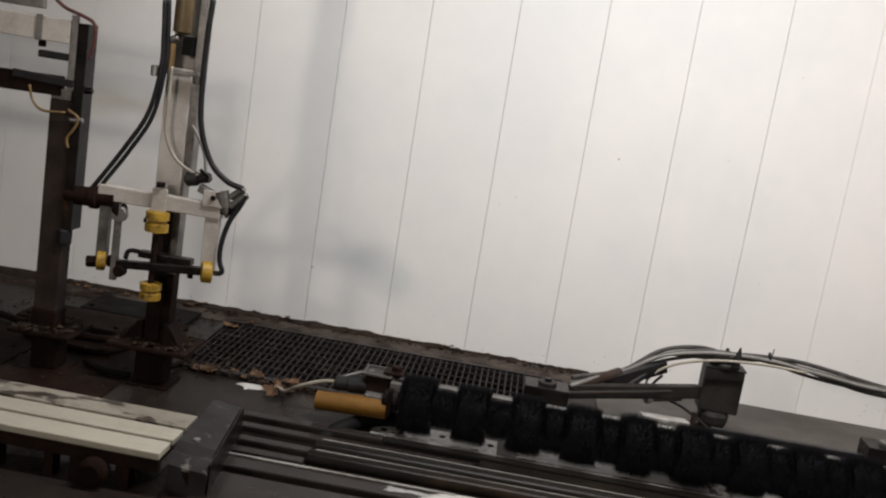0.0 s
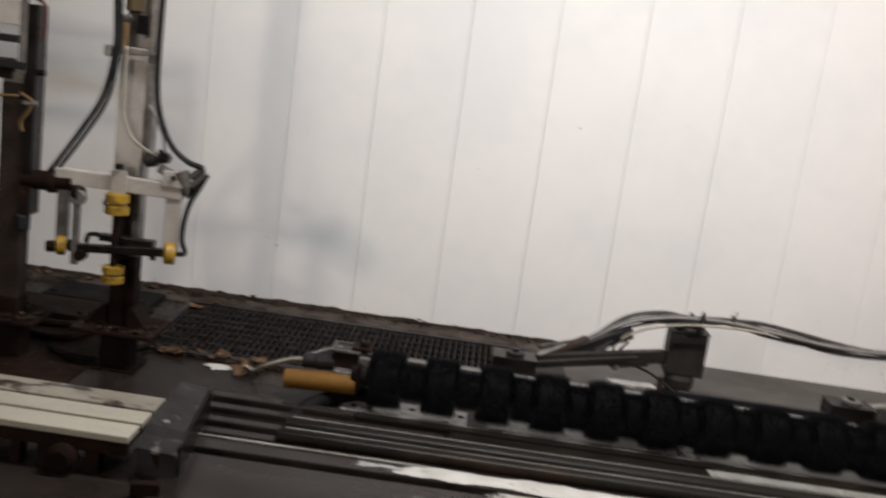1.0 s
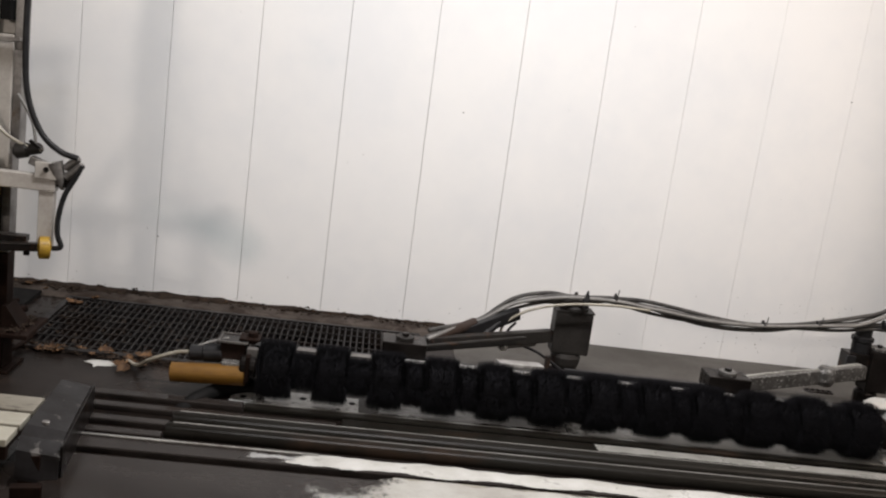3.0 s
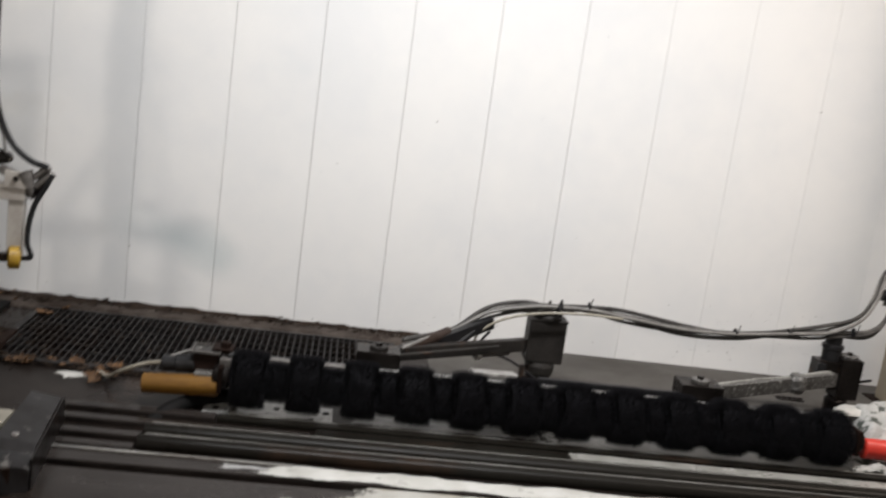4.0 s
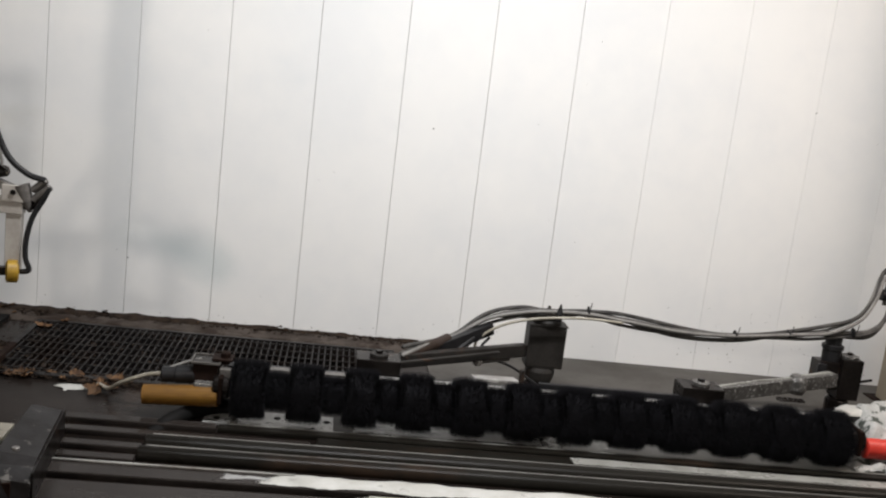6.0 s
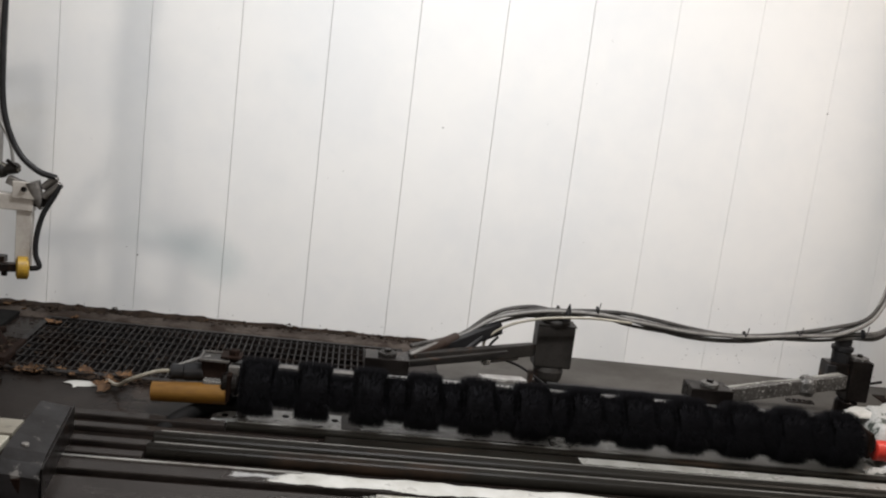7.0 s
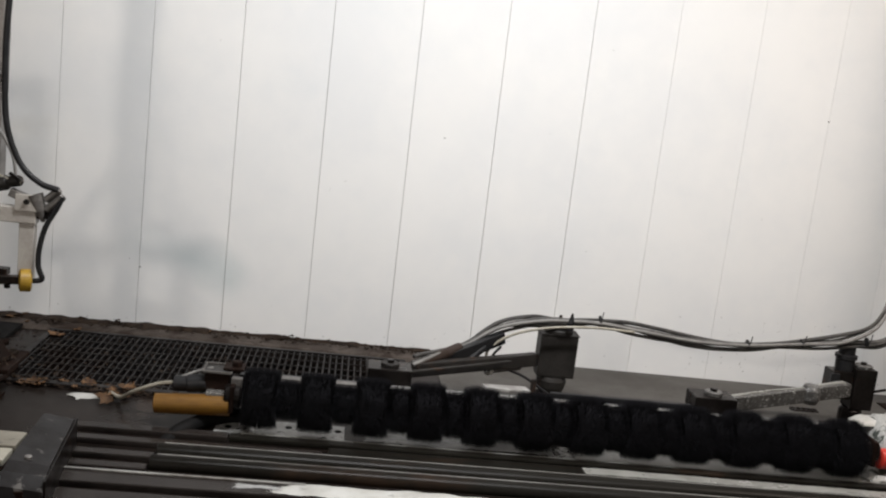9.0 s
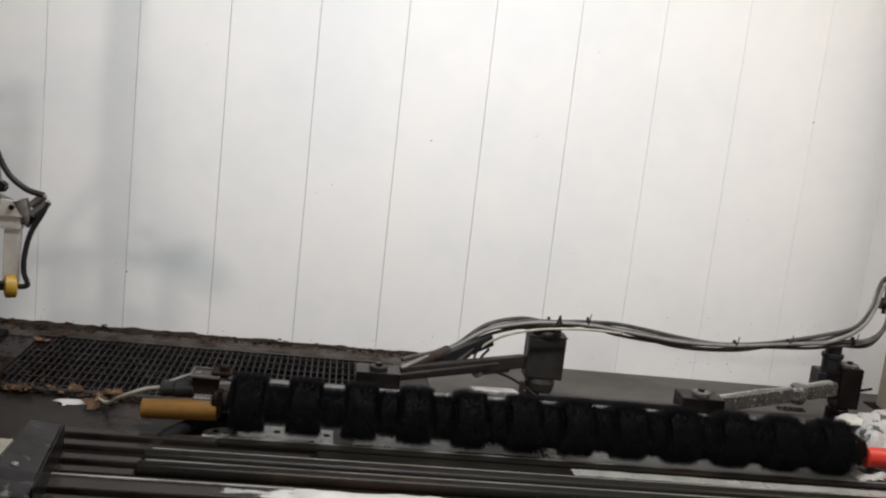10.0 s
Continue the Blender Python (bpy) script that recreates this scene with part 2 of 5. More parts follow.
TOWERSTEEL = mat("weathered_grey_steel", (0.025, 0.023, 0.021), (0.011, 0.0096, 0.0088), 0.45, 0.62, spec=0.2, scale=9, bump=0.35,
                 stain=(0.040, 0.025, 0.018), stain_scale=11, stain_at=0.57)
LEAF = mat("dry_leaf", spec=0.20, a=(0.120, 0.066, 0.032), b=(0.034, 0.018, 0.011), rough=0.6, rough2=0.8, scale=40, fine=200, bump=0.3, rand=0.55)
MUD = mat("leaf_mould", spec=0.10, a=(0.034, 0.023, 0.016), b=(0.014, 0.010, 0.008), rough=0.6, rough2=0.85, scale=30, bump=0.8)
AMBERGLASS = mat("amber_fluid", (0.125, 0.090, 0.045), (0.075, 0.052, 0.026), 0.15, 0.25, scale=10, bump=0.0)
REDWIRE = mat("dull_red_hose", (0.075, 0.019, 0.015), rough=0.45, scale=20)
YELLOWWIRE = mat("ochre_tube", (0.17, 0.105, 0.040), rough=0.45, scale=20)

LIGHTGLOW = bpy.data.materials.new("light_diffuser")
LIGHTGLOW.use_nodes = True
LIGHTGLOW.node_tree.nodes["Principled BSDF"].inputs["Emission Color"].default_value = (1, 0.98, 0.95, 1)
LIGHTGLOW.node_tree.nodes["Principled BSDF"].inputs["Emission Strength"].default_value = 4.0


# ---- mesh helpers ----
def part(name, bm, material, parent=None, label="", smooth=False):
    me = bpy.data.meshes.new(name)
    if smooth:
        for f in bm.faces:
            f.smooth = True
    bm.to_mesh(me)
    bm.free()
    me.materials.append(material)
    ob = new(name, me)
    if parent:
        ob.parent = parent
    if label:
        ob["label"] = label
    return ob


def thing(name, label, category, at=(0, 0, 0), group="", kind=""):
    ob = new(name)
    ob.empty_display_size = 0.1
    ob.location = at
    return tagged(ob, label, category, group, kind)


def box(x0, x1, y0, y1, z0, z1, bevel=0.003, bm=None, m=None):
    b = bmesh.new()
    bmesh.ops.create_cube(b, size=1.0)
    bmesh.ops.scale(b, vec=(x1 - x0, y1 - y0, z1 - z0), verts=b.verts)
    if bevel:
        bmesh.ops.bevel(b, geom=b.edges[:], offset=bevel, segments=2, affect="EDGES", profile=0.6)
    bmesh.ops.translate(b, vec=((x0 + x1) / 2, (y0 + y1) / 2, (z0 + z1) / 2), verts=b.verts)
    if m is not None:
        bmesh.ops.transform(b, matrix=m, verts=b.verts)
    return join(bm, b)


def join(bm, b):
    if bm is None:
        return b
    tmp = bpy.data.meshes.new("tmp")
    b.to_mesh(tmp)
    b.free()
    bm.from_mesh(tmp)
    bpy.data.meshes.remove(tmp)
    return bm


def lathe(profile, a, axis, bm=None, seg=24):
    """A turned body: profile of (distance along the axis, radius), from the point a along axis."""
    b = bmesh.new()
    ax = Vector(axis).normalized()
    u = ax.orthogonal().normalized()
    w = ax.cross(u)
    rings = []
    for d, r in profile:
        c = Vector(a) + ax * d
        rings.append([b.verts.new(c + (u * math.cos(2 * math.pi * i / seg) + w * math.sin(2 * math.pi * i / seg)) * max(r, 1e-4)) for i in range(seg)])
    for p, q in zip(rings, rings[1:]):
        for i in range(seg):
            b.faces.new((p[i], p[(i + 1) % seg], q[(i + 1) % seg], q[i]))
    b.faces.new(rings[0][::-1])
    b.faces.new(rings[-1])
    bmesh.ops.recalc_face_normals(b, faces=b.faces)
    return join(bm, b)


def rod(a, c, r, bm=None, seg=16, chamfer=0.0):
    d = (Vector(c) - Vector(a)).length
    k = chamfer or min(r * 0.2, d * 0.1)
    return lathe([(0, r - k), (k, r), (d - k, r), (d, r - k)], a, Vector(c) - Vector(a), bm, seg)


def bar(a, c, w, h, bevel=0.003, bm=None):
    """A rectangular bar from a to c, w wide across and h high."""
    a, c = Vector(a), Vector(c)
    d = c - a
    x = d.normalized()
    up = Vector((0, 0, 1)) if abs(x.z) < 0.95 else Vector((0, 1, 0))
    y = up.cross(x).normalized()
    z = x.cross(y)
    m = Matrix((x, y, z)).transposed().to_4x4()
    m.translation = (a + c) / 2
    return box(-d.length / 2, d.length / 2, -w / 2, w / 2, -h / 2, h / 2, bevel, bm, m)


def smooth_path(pts, n=8):
    pts = [Vector(p) for p in pts]
    q = [pts[0] * 2 - pts[1], *pts, pts[-1] * 2 - pts[-2]]
    out = []
    for i in range(1, len(q) - 2):
        p0, p1, p2, p3 = q[i - 1:i + 3]
        for k in range(n):
            t = k / n
            out.append(0.5 * (2 * p1 + (p2 - p0) * t + (2 * p0 - 5 * p1 + 4 * p2 - p3) * t * t + (3 * p1 - p0 - 3 * p2 + p3) * t ** 3))
    return out + [pts[-1]]


def hose(pts, r, n=8, seg=10, bm=None, wave=0.0, seed=0):
    path = smooth_path(pts, n)
    if wave:
        path = [p + Vector(noise.noise_vector(p * 4 + Vector((seed * 7.3, 0, 0)))) * wave for p in path]
    b = bmesh.new()
    rings, u = [], None
    for i, p in enumerate(path):
        d = (path[min(i + 1, len(path) - 1)] - path[max(i - 1, 0)]).normalized()
        u = (u - d * u.dot(d)).normalized() if u else d.orthogonal().normalized()
        w = d.cross(u)
        rings.append([b.verts.new(p + (u * math.cos(2 * math.pi * k / seg) + w * math.sin(2 * math.pi * k / seg)) * r) for k in range(seg)])
    for p, q in zip(rings, rings[1:]):
        for k in range(seg):
            b.faces.new((p[k], p[(k + 1) % seg], q[(k + 1) % seg], q[k]))
    b.faces.new(rings[0][::-1])
    b.faces.new(rings[-1])
    return join(bm, b)


def blob_sheet(x0, x1, y0, y1, z, thick, rag=0.03, seed=0, nx=60, ny=8, taper=0.0, slant=0.0, thin=0.0, rim=0.0):
    """A thin puddle with an uneven outline and a softly domed top."""
    b = bmesh.new()
    cover = b.verts.layers.float.new("cover")
    top = []
    for i in range(nx + 1):
        u = i / nx
        x = x0 + (x1 - x0) * u
        lo = y0 + rag * noise.noise((x * 5.1, seed, 1.7)) + rag * 0.5 * noise.noise((x * 17, seed, 4.2))
        hi = y1 + rag * noise.noise((x * 4.3, seed, 9.1)) + rag * 0.5 * noise.noise((x * 15, seed, 6.6))
        close = min(1, (u / taper) ** 0.5) if taper else 1
        mid = (lo + hi) / 2
        lo, hi = mid + (lo - mid) * max(close, 0.02), mid + (hi - mid) * max(close, 0.02)
        row = []
        for j in range(ny + 1):
            v = j / ny
            y = lo + (hi - lo) * v
            edge = min(v, 1 - v, u * 3, 1)
            h = thick * (min(1, edge * 8) * 0.8 + 0.2) + thick * 0.4 * noise.noise((x * 9, y * 9, seed)) * (edge > 0)
            row.append(b.verts.new((x + (slant * (y - y1) + rag * 2.5 * noise.noise((y * 13, seed, 2.2))) * (1 - u) ** 3, y, z + (h if 0 < j < ny and i else 0))))
            row[-1][cover] = min(1.0, min(v, 1 - v) * (hi - lo) / (rim or thin), (x - x0) / thin) if thin else 1.0
        top.append(row)
    for p, q in zip(top, top[1:]):
        for j in range(ny):
            b.faces.new((p[j], q[j], q[j + 1], p[j + 1]))
    return b


# ---- the setting ----
WALL_Y, BASE_Z = 4.75, 0.002
PANEL_W, PANEL_X = 0.4037, -1.3807
FLOOR_X, FLOOR_Y = (-7.0, 7.0), (-1.6, 5.0)
PIT_X, PIT_Y = (-1.30, 0.30), (3.87, 4.56)


def floor_mesh():
    b = bmesh.new()
    xs = [FLOOR_X[0], PIT_X[0], PIT_X[1], FLOOR_X[1]]
    ys = [FLOOR_Y[0], PIT_Y[0], PIT_Y[1], FLOOR_Y[1]]
    for i in range(3):
        for j in range(3):
            if (i, j) != (1, 1):
                b.faces.new([b.verts.new(p) for p in ((xs[i], ys[j], 0), (xs[i + 1], ys[j], 0), (xs[i + 1], ys[j + 1], 0), (xs[i], ys[j + 1], 0))])
    bmesh.ops.remove_doubles(b, verts=b.verts, dist=1e-5)
    ret = bmesh.ops.extrude_face_region(b, geom=b.faces[:])
    bmesh.ops.translate(b, vec=(0, 0, -0.4), verts=[v for v in ret["geom"] if isinstance(v, bmesh.types.BMVert)])
    bmesh.ops.recalc_face_normals(b, faces=b.faces)
    return b


floor = tagged(part("floor", floor_mesh(), CONCRETE), "dark wet concrete floor of a wash tunnel", "floor", kind="structure")
pit_floor = tagged(part("drain_pit", box(PIT_X[0] - 0.1, PIT_X[1] + 0.1, PIT_Y[0] - 0.1, PIT_Y[1] + 0.1, -0.50, -0.41, 0), PIT), "muddy dark bottom of the drain pit", "drain", kind="structure")

wall = tagged(part("wall_north", box(-7, 7, WALL_Y + 0.012, WALL_Y + 0.2, 0, CEILING, 0), SEAM), "white panelled tunnel wall with thin dark joints", "wall", kind="structure")
tagged(part("wall_south", box(-7, 7, -1.8, -1.6, 0, CEILING, 0), PLASTER), "pale painted block wall", "wall", kind="structure")
tagged(part("wall_east", box(7, 7.2, -1.6, 4.75, 0, CEILING, 0), PLASTER), "pale painted block wall", "wall", kind="structure")
tagged(part("wall_west", box(-7.2, -7, -1.6, 4.75, 0, CEILING, 0), PLASTER), "pale painted block wall", "wall", kind="structure")
tagged(part("ceiling", box(-7.2, 7.2, -1.8, 4.95, CEILING, CEILING + 0.15, 0), PLASTER), "pale painted tunnel ceiling", "ceiling", kind="structure")


def curb_mesh():
    b = bmesh.new()
    rows = []
    n = 260
    for i in range(n + 1):
        x = -7 + 14 * i / n
        wob = 0.004 * noise.noise((x * 3.1, 0, 0)) + 0.004 * noise.noise((x * 11, 3, 0))
        hz = 0.0018 * noise.noise((x * 6, 7, 0))
        low = 1.0 - 0.87 * max(0.0, min(1.0, (x - 0.35) / 0.2))
        prof = ((WALL_Y - 0.165 + wob, 0.0), (WALL_Y - 0.15 + wob, 0.014 + hz), (WALL_Y - 0.135 + wob, 0.018 + hz),
                (WALL_Y - 0.05, 0.020 + hz), (WALL_Y - 0.004, 0.022 + hz * 2), (WALL_Y - 0.004, 0.0))
        rows.append([b.verts.new((x, y, z * low)) for y, z in prof])
    for p, q in zip(rows, rows[1:]):
        for j in range(len(p) - 1):
            b.faces.new((p[j], q[j], q[j + 1], p[j + 1]))
    b.faces.new(rows[0])
    b.faces.new(rows[-1][::-1])
    bmesh.ops.recalc_face_normals(b, faces=b.faces)
    return b


tagged(part("curb", curb_mesh(), CURB, smooth=True), "low dirty concrete kerb along the wall foot", "kerb", kind="structure")



def ledge_mesh():
    """A damp slab along the wall behind the brush, its near edge worn uneven."""
    b = bmesh.new()
    rows = []
    n = 160
    for i in range(n + 1):
        x = 0.47 + 2.9 * i / n
        wob = 0.006 * noise.noise((x * 5, 1, 2)) + 0.004 * noise.noise((x * 19, 4, 2))
        hz = 0.001 * noise.noise((x * 7, 3, 1))
        rows.append([b.verts.new((x, y, z)) for y, z in ((3.760 + wob, 0.0005), (3.766 + wob, 0.0055), (3.80, 0.0065 + hz), (4.25, 0.0065 + hz), (4.65, 0.0065 + hz), (WALL_Y - 0.0045, 0.0065), (WALL_Y - 0.0045, 0.0005))])
    for p, q in zip(rows, rows[1:]):
        for j in range(len(p) - 1):
            b.faces.new((p[j], q[j], q[j + 1], p[j + 1]))
    b.faces.new(rows[0])
    b.faces.new(rows[-1][::-1])
    bmesh.ops.recalc_face_normals(b, faces=b.faces)
    return b


tagged(part("ledge", ledge_mesh(), LEDGE, smooth=False), "damp grey concrete ledge along the wall behind the brush", "ledge", kind="structure")

# ---- ceiling lights ----
def ceiling_light(x, y, sx, sy):
    t = thing("ceiling_light", "long white tube light fitted to the ceiling", "light", (x, y, CEILING), "ceiling lights")
    part("housing", box(-sx / 2 - 0.05, sx / 2 + 0.05, -sy / 2 - 0.04, sy / 2 + 0.04, -0.06, 0, 0.006), WHITESTEEL, t)
    part("diffuser", box(-sx / 2, sx / 2, -sy / 2, sy / 2, -0.10, -0.06, 0.01), LIGHTGLOW, t, "glowing white diffuser")


for lx, ly, lsx, lsy, lw, lc in LAMPS:
    ceiling_light(lx, ly, lsx, lsy)

wl = thing("wall_light", "white box light fitted to the block wall", "light", (SIDE_LAMP[0], -1.6, SIDE_LAMP[2]))
part("housing", box(-0.40, 0.40, 0, 0.05, -0.23, 0.23, 0.006), WHITESTEEL, wl)
part("diffuser", box(-0.36, 0.36, 0.0505, 0.09, -0.19, 0.19, 0.01), LIGHTGLOW, wl, "glowing white diffuser")


# ---- drain grating ----
def drain_grating():
    g = thing("drain_grating", "dark rusty steel bar grating over a drain", "grating", (0, 0, 0))
    x0, x1 = PIT_X
    y0, y1 = PIT_Y
    fr = box(x0 - 0.02, x1 + 0.02, y0 - 0.03, y0 + 0.004, 0.001, 0.016, 0.002)
    fr = box(x0 - 0.02, x1 + 0.02, y1 - 0.004, y1 + 0.02, 0.001, 0.016, 0.002, fr)
    fr = box(x0 - 0.02, x0 + 0.006, y0, y1, 0.001, 0.0155, 0.002, fr)
    fr = box(x1 - 0.006, x1 + 0.02, y0, y1, 0.001, 0.0155, 0.002, fr)
    part("frame", fr, GRATE, g)
    bearing = bar((0, y0 + 0.005, 0), (0, y1 - 0.005, 0), 0.0062, 0.03, 0.001)
    first = part("bar", bearing, GRATE, g)
    n = 56
    for i in range(n):
        x = x0 + 0.02 + (x1 - x0 - 0.04) * i / (n - 1)
        ob = first if i == 0 else new("bar", first.data)
        ob.parent = g
        ob.location = (x + random.uniform(-0.0008, 0.0008), 0, -0.002 + random.uniform(-0.002, 0.001))
        ob.rotation_euler = (0, 0, 0)
    rows = 8
    cross = part("cross_bar", bar((x0 + 0.006, 0, 0), (x1 - 0.006, 0, 0), 0.0065, 0.006, 0.001), GRATE, g)
    for i in range(rows):
        ob = cross if i == 0 else new("cross_bar", cross.data)
        ob.parent = g
        ob.location = (0, y0 + 0.045 + (y1 - y0 - 0.09) * i / (rows - 1) + random.uniform(-0.004, 0.004), 0.0115)
    return g


drain_grating()


# ---- guide rails on the floor ----
SKEW = 0.008     # the rails run slightly away from the wall's line


def track_plate(y0, y1, x0, x1, z=0.022, material=None, label="dark wet steel track plate between floor slots"):
    t = thing("track_plate", label, "track plate", (0, 0, 0), "track plates")
    ym = (y0 + y1) / 2
    part("plate", bar((x0, ym + SKEW * x0, z / 2 + 0.001), (x1, ym + SKEW * x1, z / 2 + 0.001), y1 - y0, z, 0.005), material or TRACK, t)


def round_rail(y, x0, x1, r, z):
    t = thing("guide_rail", "dark rounded steel guide rail with a wet sheen", "guide rail", (0, 0, 0), "guide rails")
    part("rail_tube", rod((x0, y + SKEW * x0, z), (x1, y + SKEW * x1, z), r, seg=28, chamfer=0.002), RAIL, t)
    # A pale strip draws the highlight along the tube's top.
    zt, dy = z + r * 0.86, r * 0.5
    part("worn_edge", bar((x0 + 0.02, y + dy + SKEW * x0, zt + 0.001), (x1, y + dy + SKEW * x1, zt + 0.001), 0.006, 0.004, 0.001), RAILGLINT, t, "thin pale strip painted as the rail's highlight")
    for x in (x0 + 0.3, x0 + 1.5, x1 - 0.4):
        part("saddle", box(x - 0.02, x + 0.02, y + SKEW * x - r * 0.8, y + SKEW * x + r * 0.8, 0.001, max(z - r * 0.7, 0.004), 0.001), RUST, t)


def rail(y, x0, x1, w=0.05, h=0.035, worn=True, label="dark rubber-faced guide rail with a painted edge highlight"):
    r = thing("guide_rail", label, "guide rail", (0, 0, 0), "guide rails")
    a, c = (x0, y + SKEW * x0, h / 2 + 0.001), (x1, y + SKEW * x1, h / 2 + 0.001)
    part("rail_body", bar(a, c, w, h, 0.008), RAIL, r, smooth=False)
    # worn adds a pale strip that draws the edge's highlight.
    if worn:
        dy = max(w / 2 - 0.010, 0.0)
        part("worn_edge", bar((a[0] + 0.01, a[1] + dy, h + 0.001), (c[0] - 0.01, c[1] + dy, h + 0.001), min(0.012, w), 0.006, 0.002), RAILGLINT, r, "pale edge strip painted as a highlight")
    return r


track_plate(3.420, 3.470, -0.90, -0.36, 0.022)
# This plate's black colour paints in the darkness of a slot.
track_plate(3.425, 3.470, -0.355, 3.2, 0.020, RAIL, "track plate coloured black for the dark of a slot")
rail(3.474, -0.33, 3.2, 0.007, 0.018, True, "thin strip with a painted highlight under the brush")
track_plate(3.315, 3.360, -0.89, -0.02, 0.022)
# Blackened likewise, to paint slot darkness between the bright lines.
track_plate(3.322, 3.404, 0.0, 3.2, 0.020, RAIL, "track plate coloured black for the dark of a slot")
track_plate(3.195, 3.240, -0.88, -0.575, 0.022)
track_plate(3.098, 3.142, -0.87, -0.58, 0.022)
track_plate(2.968, 3.055, -0.86, 3.2, 0.024)
round_rail(3.255, -0.57, 3.2, 0.036, 0.012)
round_rail(3.165, -0.575, 3.2, 0.032, 0.012)
rail(3.054, -0.85, -0.05, 0.012, 0.027)
# Thin sheet on the floor, darkened so that the slots look deep.
tagged(part("slot_bed", box(-0.92, 3.25, 2.93, 3.42, 0.0005, 0.003, 0), SLOTBED), "brown bed of the track slots, coloured near black for their shade", "track bed", kind="structure")


# ---- white slats of the conveyor deck beyond the rails ----
def floor_slat(x0, x1, y0, y1, z0, z1, material, label):
    t = thing("floor_slat", label, "slat", (0, 0, 0), "floor slats")
    part("slat", bar((x0, (y0 + y1) / 2 + SKEW * x0, (z0 + z1) / 2), (x1, (y0 + y1) / 2 + SKEW * x1, (z0 + z1) / 2), y1 - y0, z1 - z0, 0.004), material, t)


floor_slat(0.18, 3.2, 2.9355, 2.9585, 0.001, 0.022, SLATDIRT, "narrow dirty white slat beside the foam")
floor_slat(-0.84, 3.2, 2.60, 2.932, 0.001, 0.018, TRACK, "wide dark wet plate in front of the track slots")


def soapy(name, label, material, *args, **kw):
    tagged(part(name, blob_sheet(*args, **kw), material, smooth=True), label, "foam", kind="stuff")


soapy("foam_strip", "strip of white soap foam along the rails", FOAM, -0.15, 3.2, 2.972, 3.068, 0.0255, 0.005, rag=0.016, seed=1, nx=420, ny=14, slant=0.8, thin=0.10, rim=0.010)
soapy("foam_sheet", "spread of pale dirty soap foam on the wet floor", FOAMSHEET, 0.07, 3.2, 2.35, 2.958, 0.0215, 0.004, rag=0.035, seed=2, nx=200, ny=60, slant=0.35, thin=0.20, rim=0.012)
soapy("soapy_film", "thin grey soapy film at the foam's edge", FOAMGREY, -0.10, 0.8, 2.30, 2.91, 0.0195, 0.0015, rag=0.05, seed=21, nx=60, ny=16, slant=0.5, thin=0.20)
soapy("foam_patch", "ragged patch of thin soap foam on the track plate", FILM, -0.30, 0.05, 2.985, 3.05, 0.0252, 0.0012, rag=0.02, seed=15, nx=40, ny=12, thin=0.04)
# Sheet added to paint the floor's reflection between the deck legs.
soapy("soapy_film", "grey sheet under the raised deck, painted as the wet floor's reflection", UNDERGLEAM, -2.6, -0.98, 2.80, 3.10, 0.0005, 0.001, rag=0.02, seed=17, nx=40)
soapy("soapy_film", "pale soapy film under the brush", FOAM, 0.62, 3.2, 3.480, 3.66, 0.0025, 0.004, rag=0.02, seed=3, nx=200, ny=16, thin=0.5, rim=0.015)
bed = thing("brush_bed_plate", "wet steel plate with bolt holes under the brush, wall reflection in its colour", "plate", (0, 0, 0))
part("plate", bar((-0.42, 3.575, 0.0035), (0.055, 3.580, 0.0035), 0.155, 0.005, 0.001), BEDPLATE, bed)
for hx, hy in ((-0.375, 3.56), (-0.30, 3.60), (-0.155, 3.60), (0.05 - 0.02, 3.60)):
    part("bolt_hole", rod((hx, hy, 0.006), (hx, hy, 0.0075), 0.013, seg=14), MATTBLACK, bed)
soapy("soapy_film", "grey soapy water film under the brush", FILM, 0.10, 0.85, 3.50, 3.72, 0.002, 0.003, rag=0.03, seed=14, nx=60, ny=14, thin=0.05)
soapy("soapy_film", "grey soapy water film along the track plate", FOAMGREY, 0.92, 3.2, 3.338, 3.408, 0.0215, 0.003, rag=0.004, seed=6, nx=180, ny=14, thin=0.015)
soapy("puddle", "small bright puddle by the drain", FOAM, -1.065, -0.885, 3.728, 3.80, 0.001, 0.003, rag=0.055, seed=8, nx=60, slant=-0.6, taper=0.35)


# ---- raised roller deck with white slats ----
def roller_deck():
    d = thing("roller_deck", "raised conveyor deck topped with three dirty white plastic slats", "conveyor deck", (0, 0, 0))
    zt = 0.14
    edges = (2.690, 2.805, 2.915, 3.045)
    for i, (a, c) in enumerate(zip(edges, edges[1:])):
        part("deck_slat", box(-3.4, -0.93, a + 0.010, c - 0.010, zt - 0.022, zt + random.uniform(-0.002, 0.002), 0.004), SLAT if i < 2 else SLATDIRT, d)
    part("deck_tray", box(-3.4, -0.93, 2.70, 3.04, zt - 0.034, zt - 0.023, 0.002), RUST, d)
    part("side_beam", box(-3.4, -0.93, 2.700, 2.725, zt - 0.062, zt - 0.0345, 0.003), RUST, d)
    for x in (-3.2, -2.75, -2.3, -1.98, -1.62, -1.44, -1.27, -1.185, -1.04):
        w = random.uniform(0.025, 0.045)
        part("deck_leg", box(x - w / 2, x + w / 2, 2.71, 2.76, 0, zt - 0.035, 0.003), RUST, d)
    for x in (-2.6, -1.8, -1.12):
        part("rear_leg", box(x - 0.02, x + 0.02, 2.99, 3.03, 0, zt - 0.035, 0.003), RUST, d)
    part("drive_hub", lathe([(0, 0.03), (0.01, 0.045), (0.05, 0.045), (0.06, 0.03)], (-1.12, 2.66, 0.05), (0, 1, 0)), RUST, d, "rusty drive hub", smooth=False)
    return d


roller_deck()


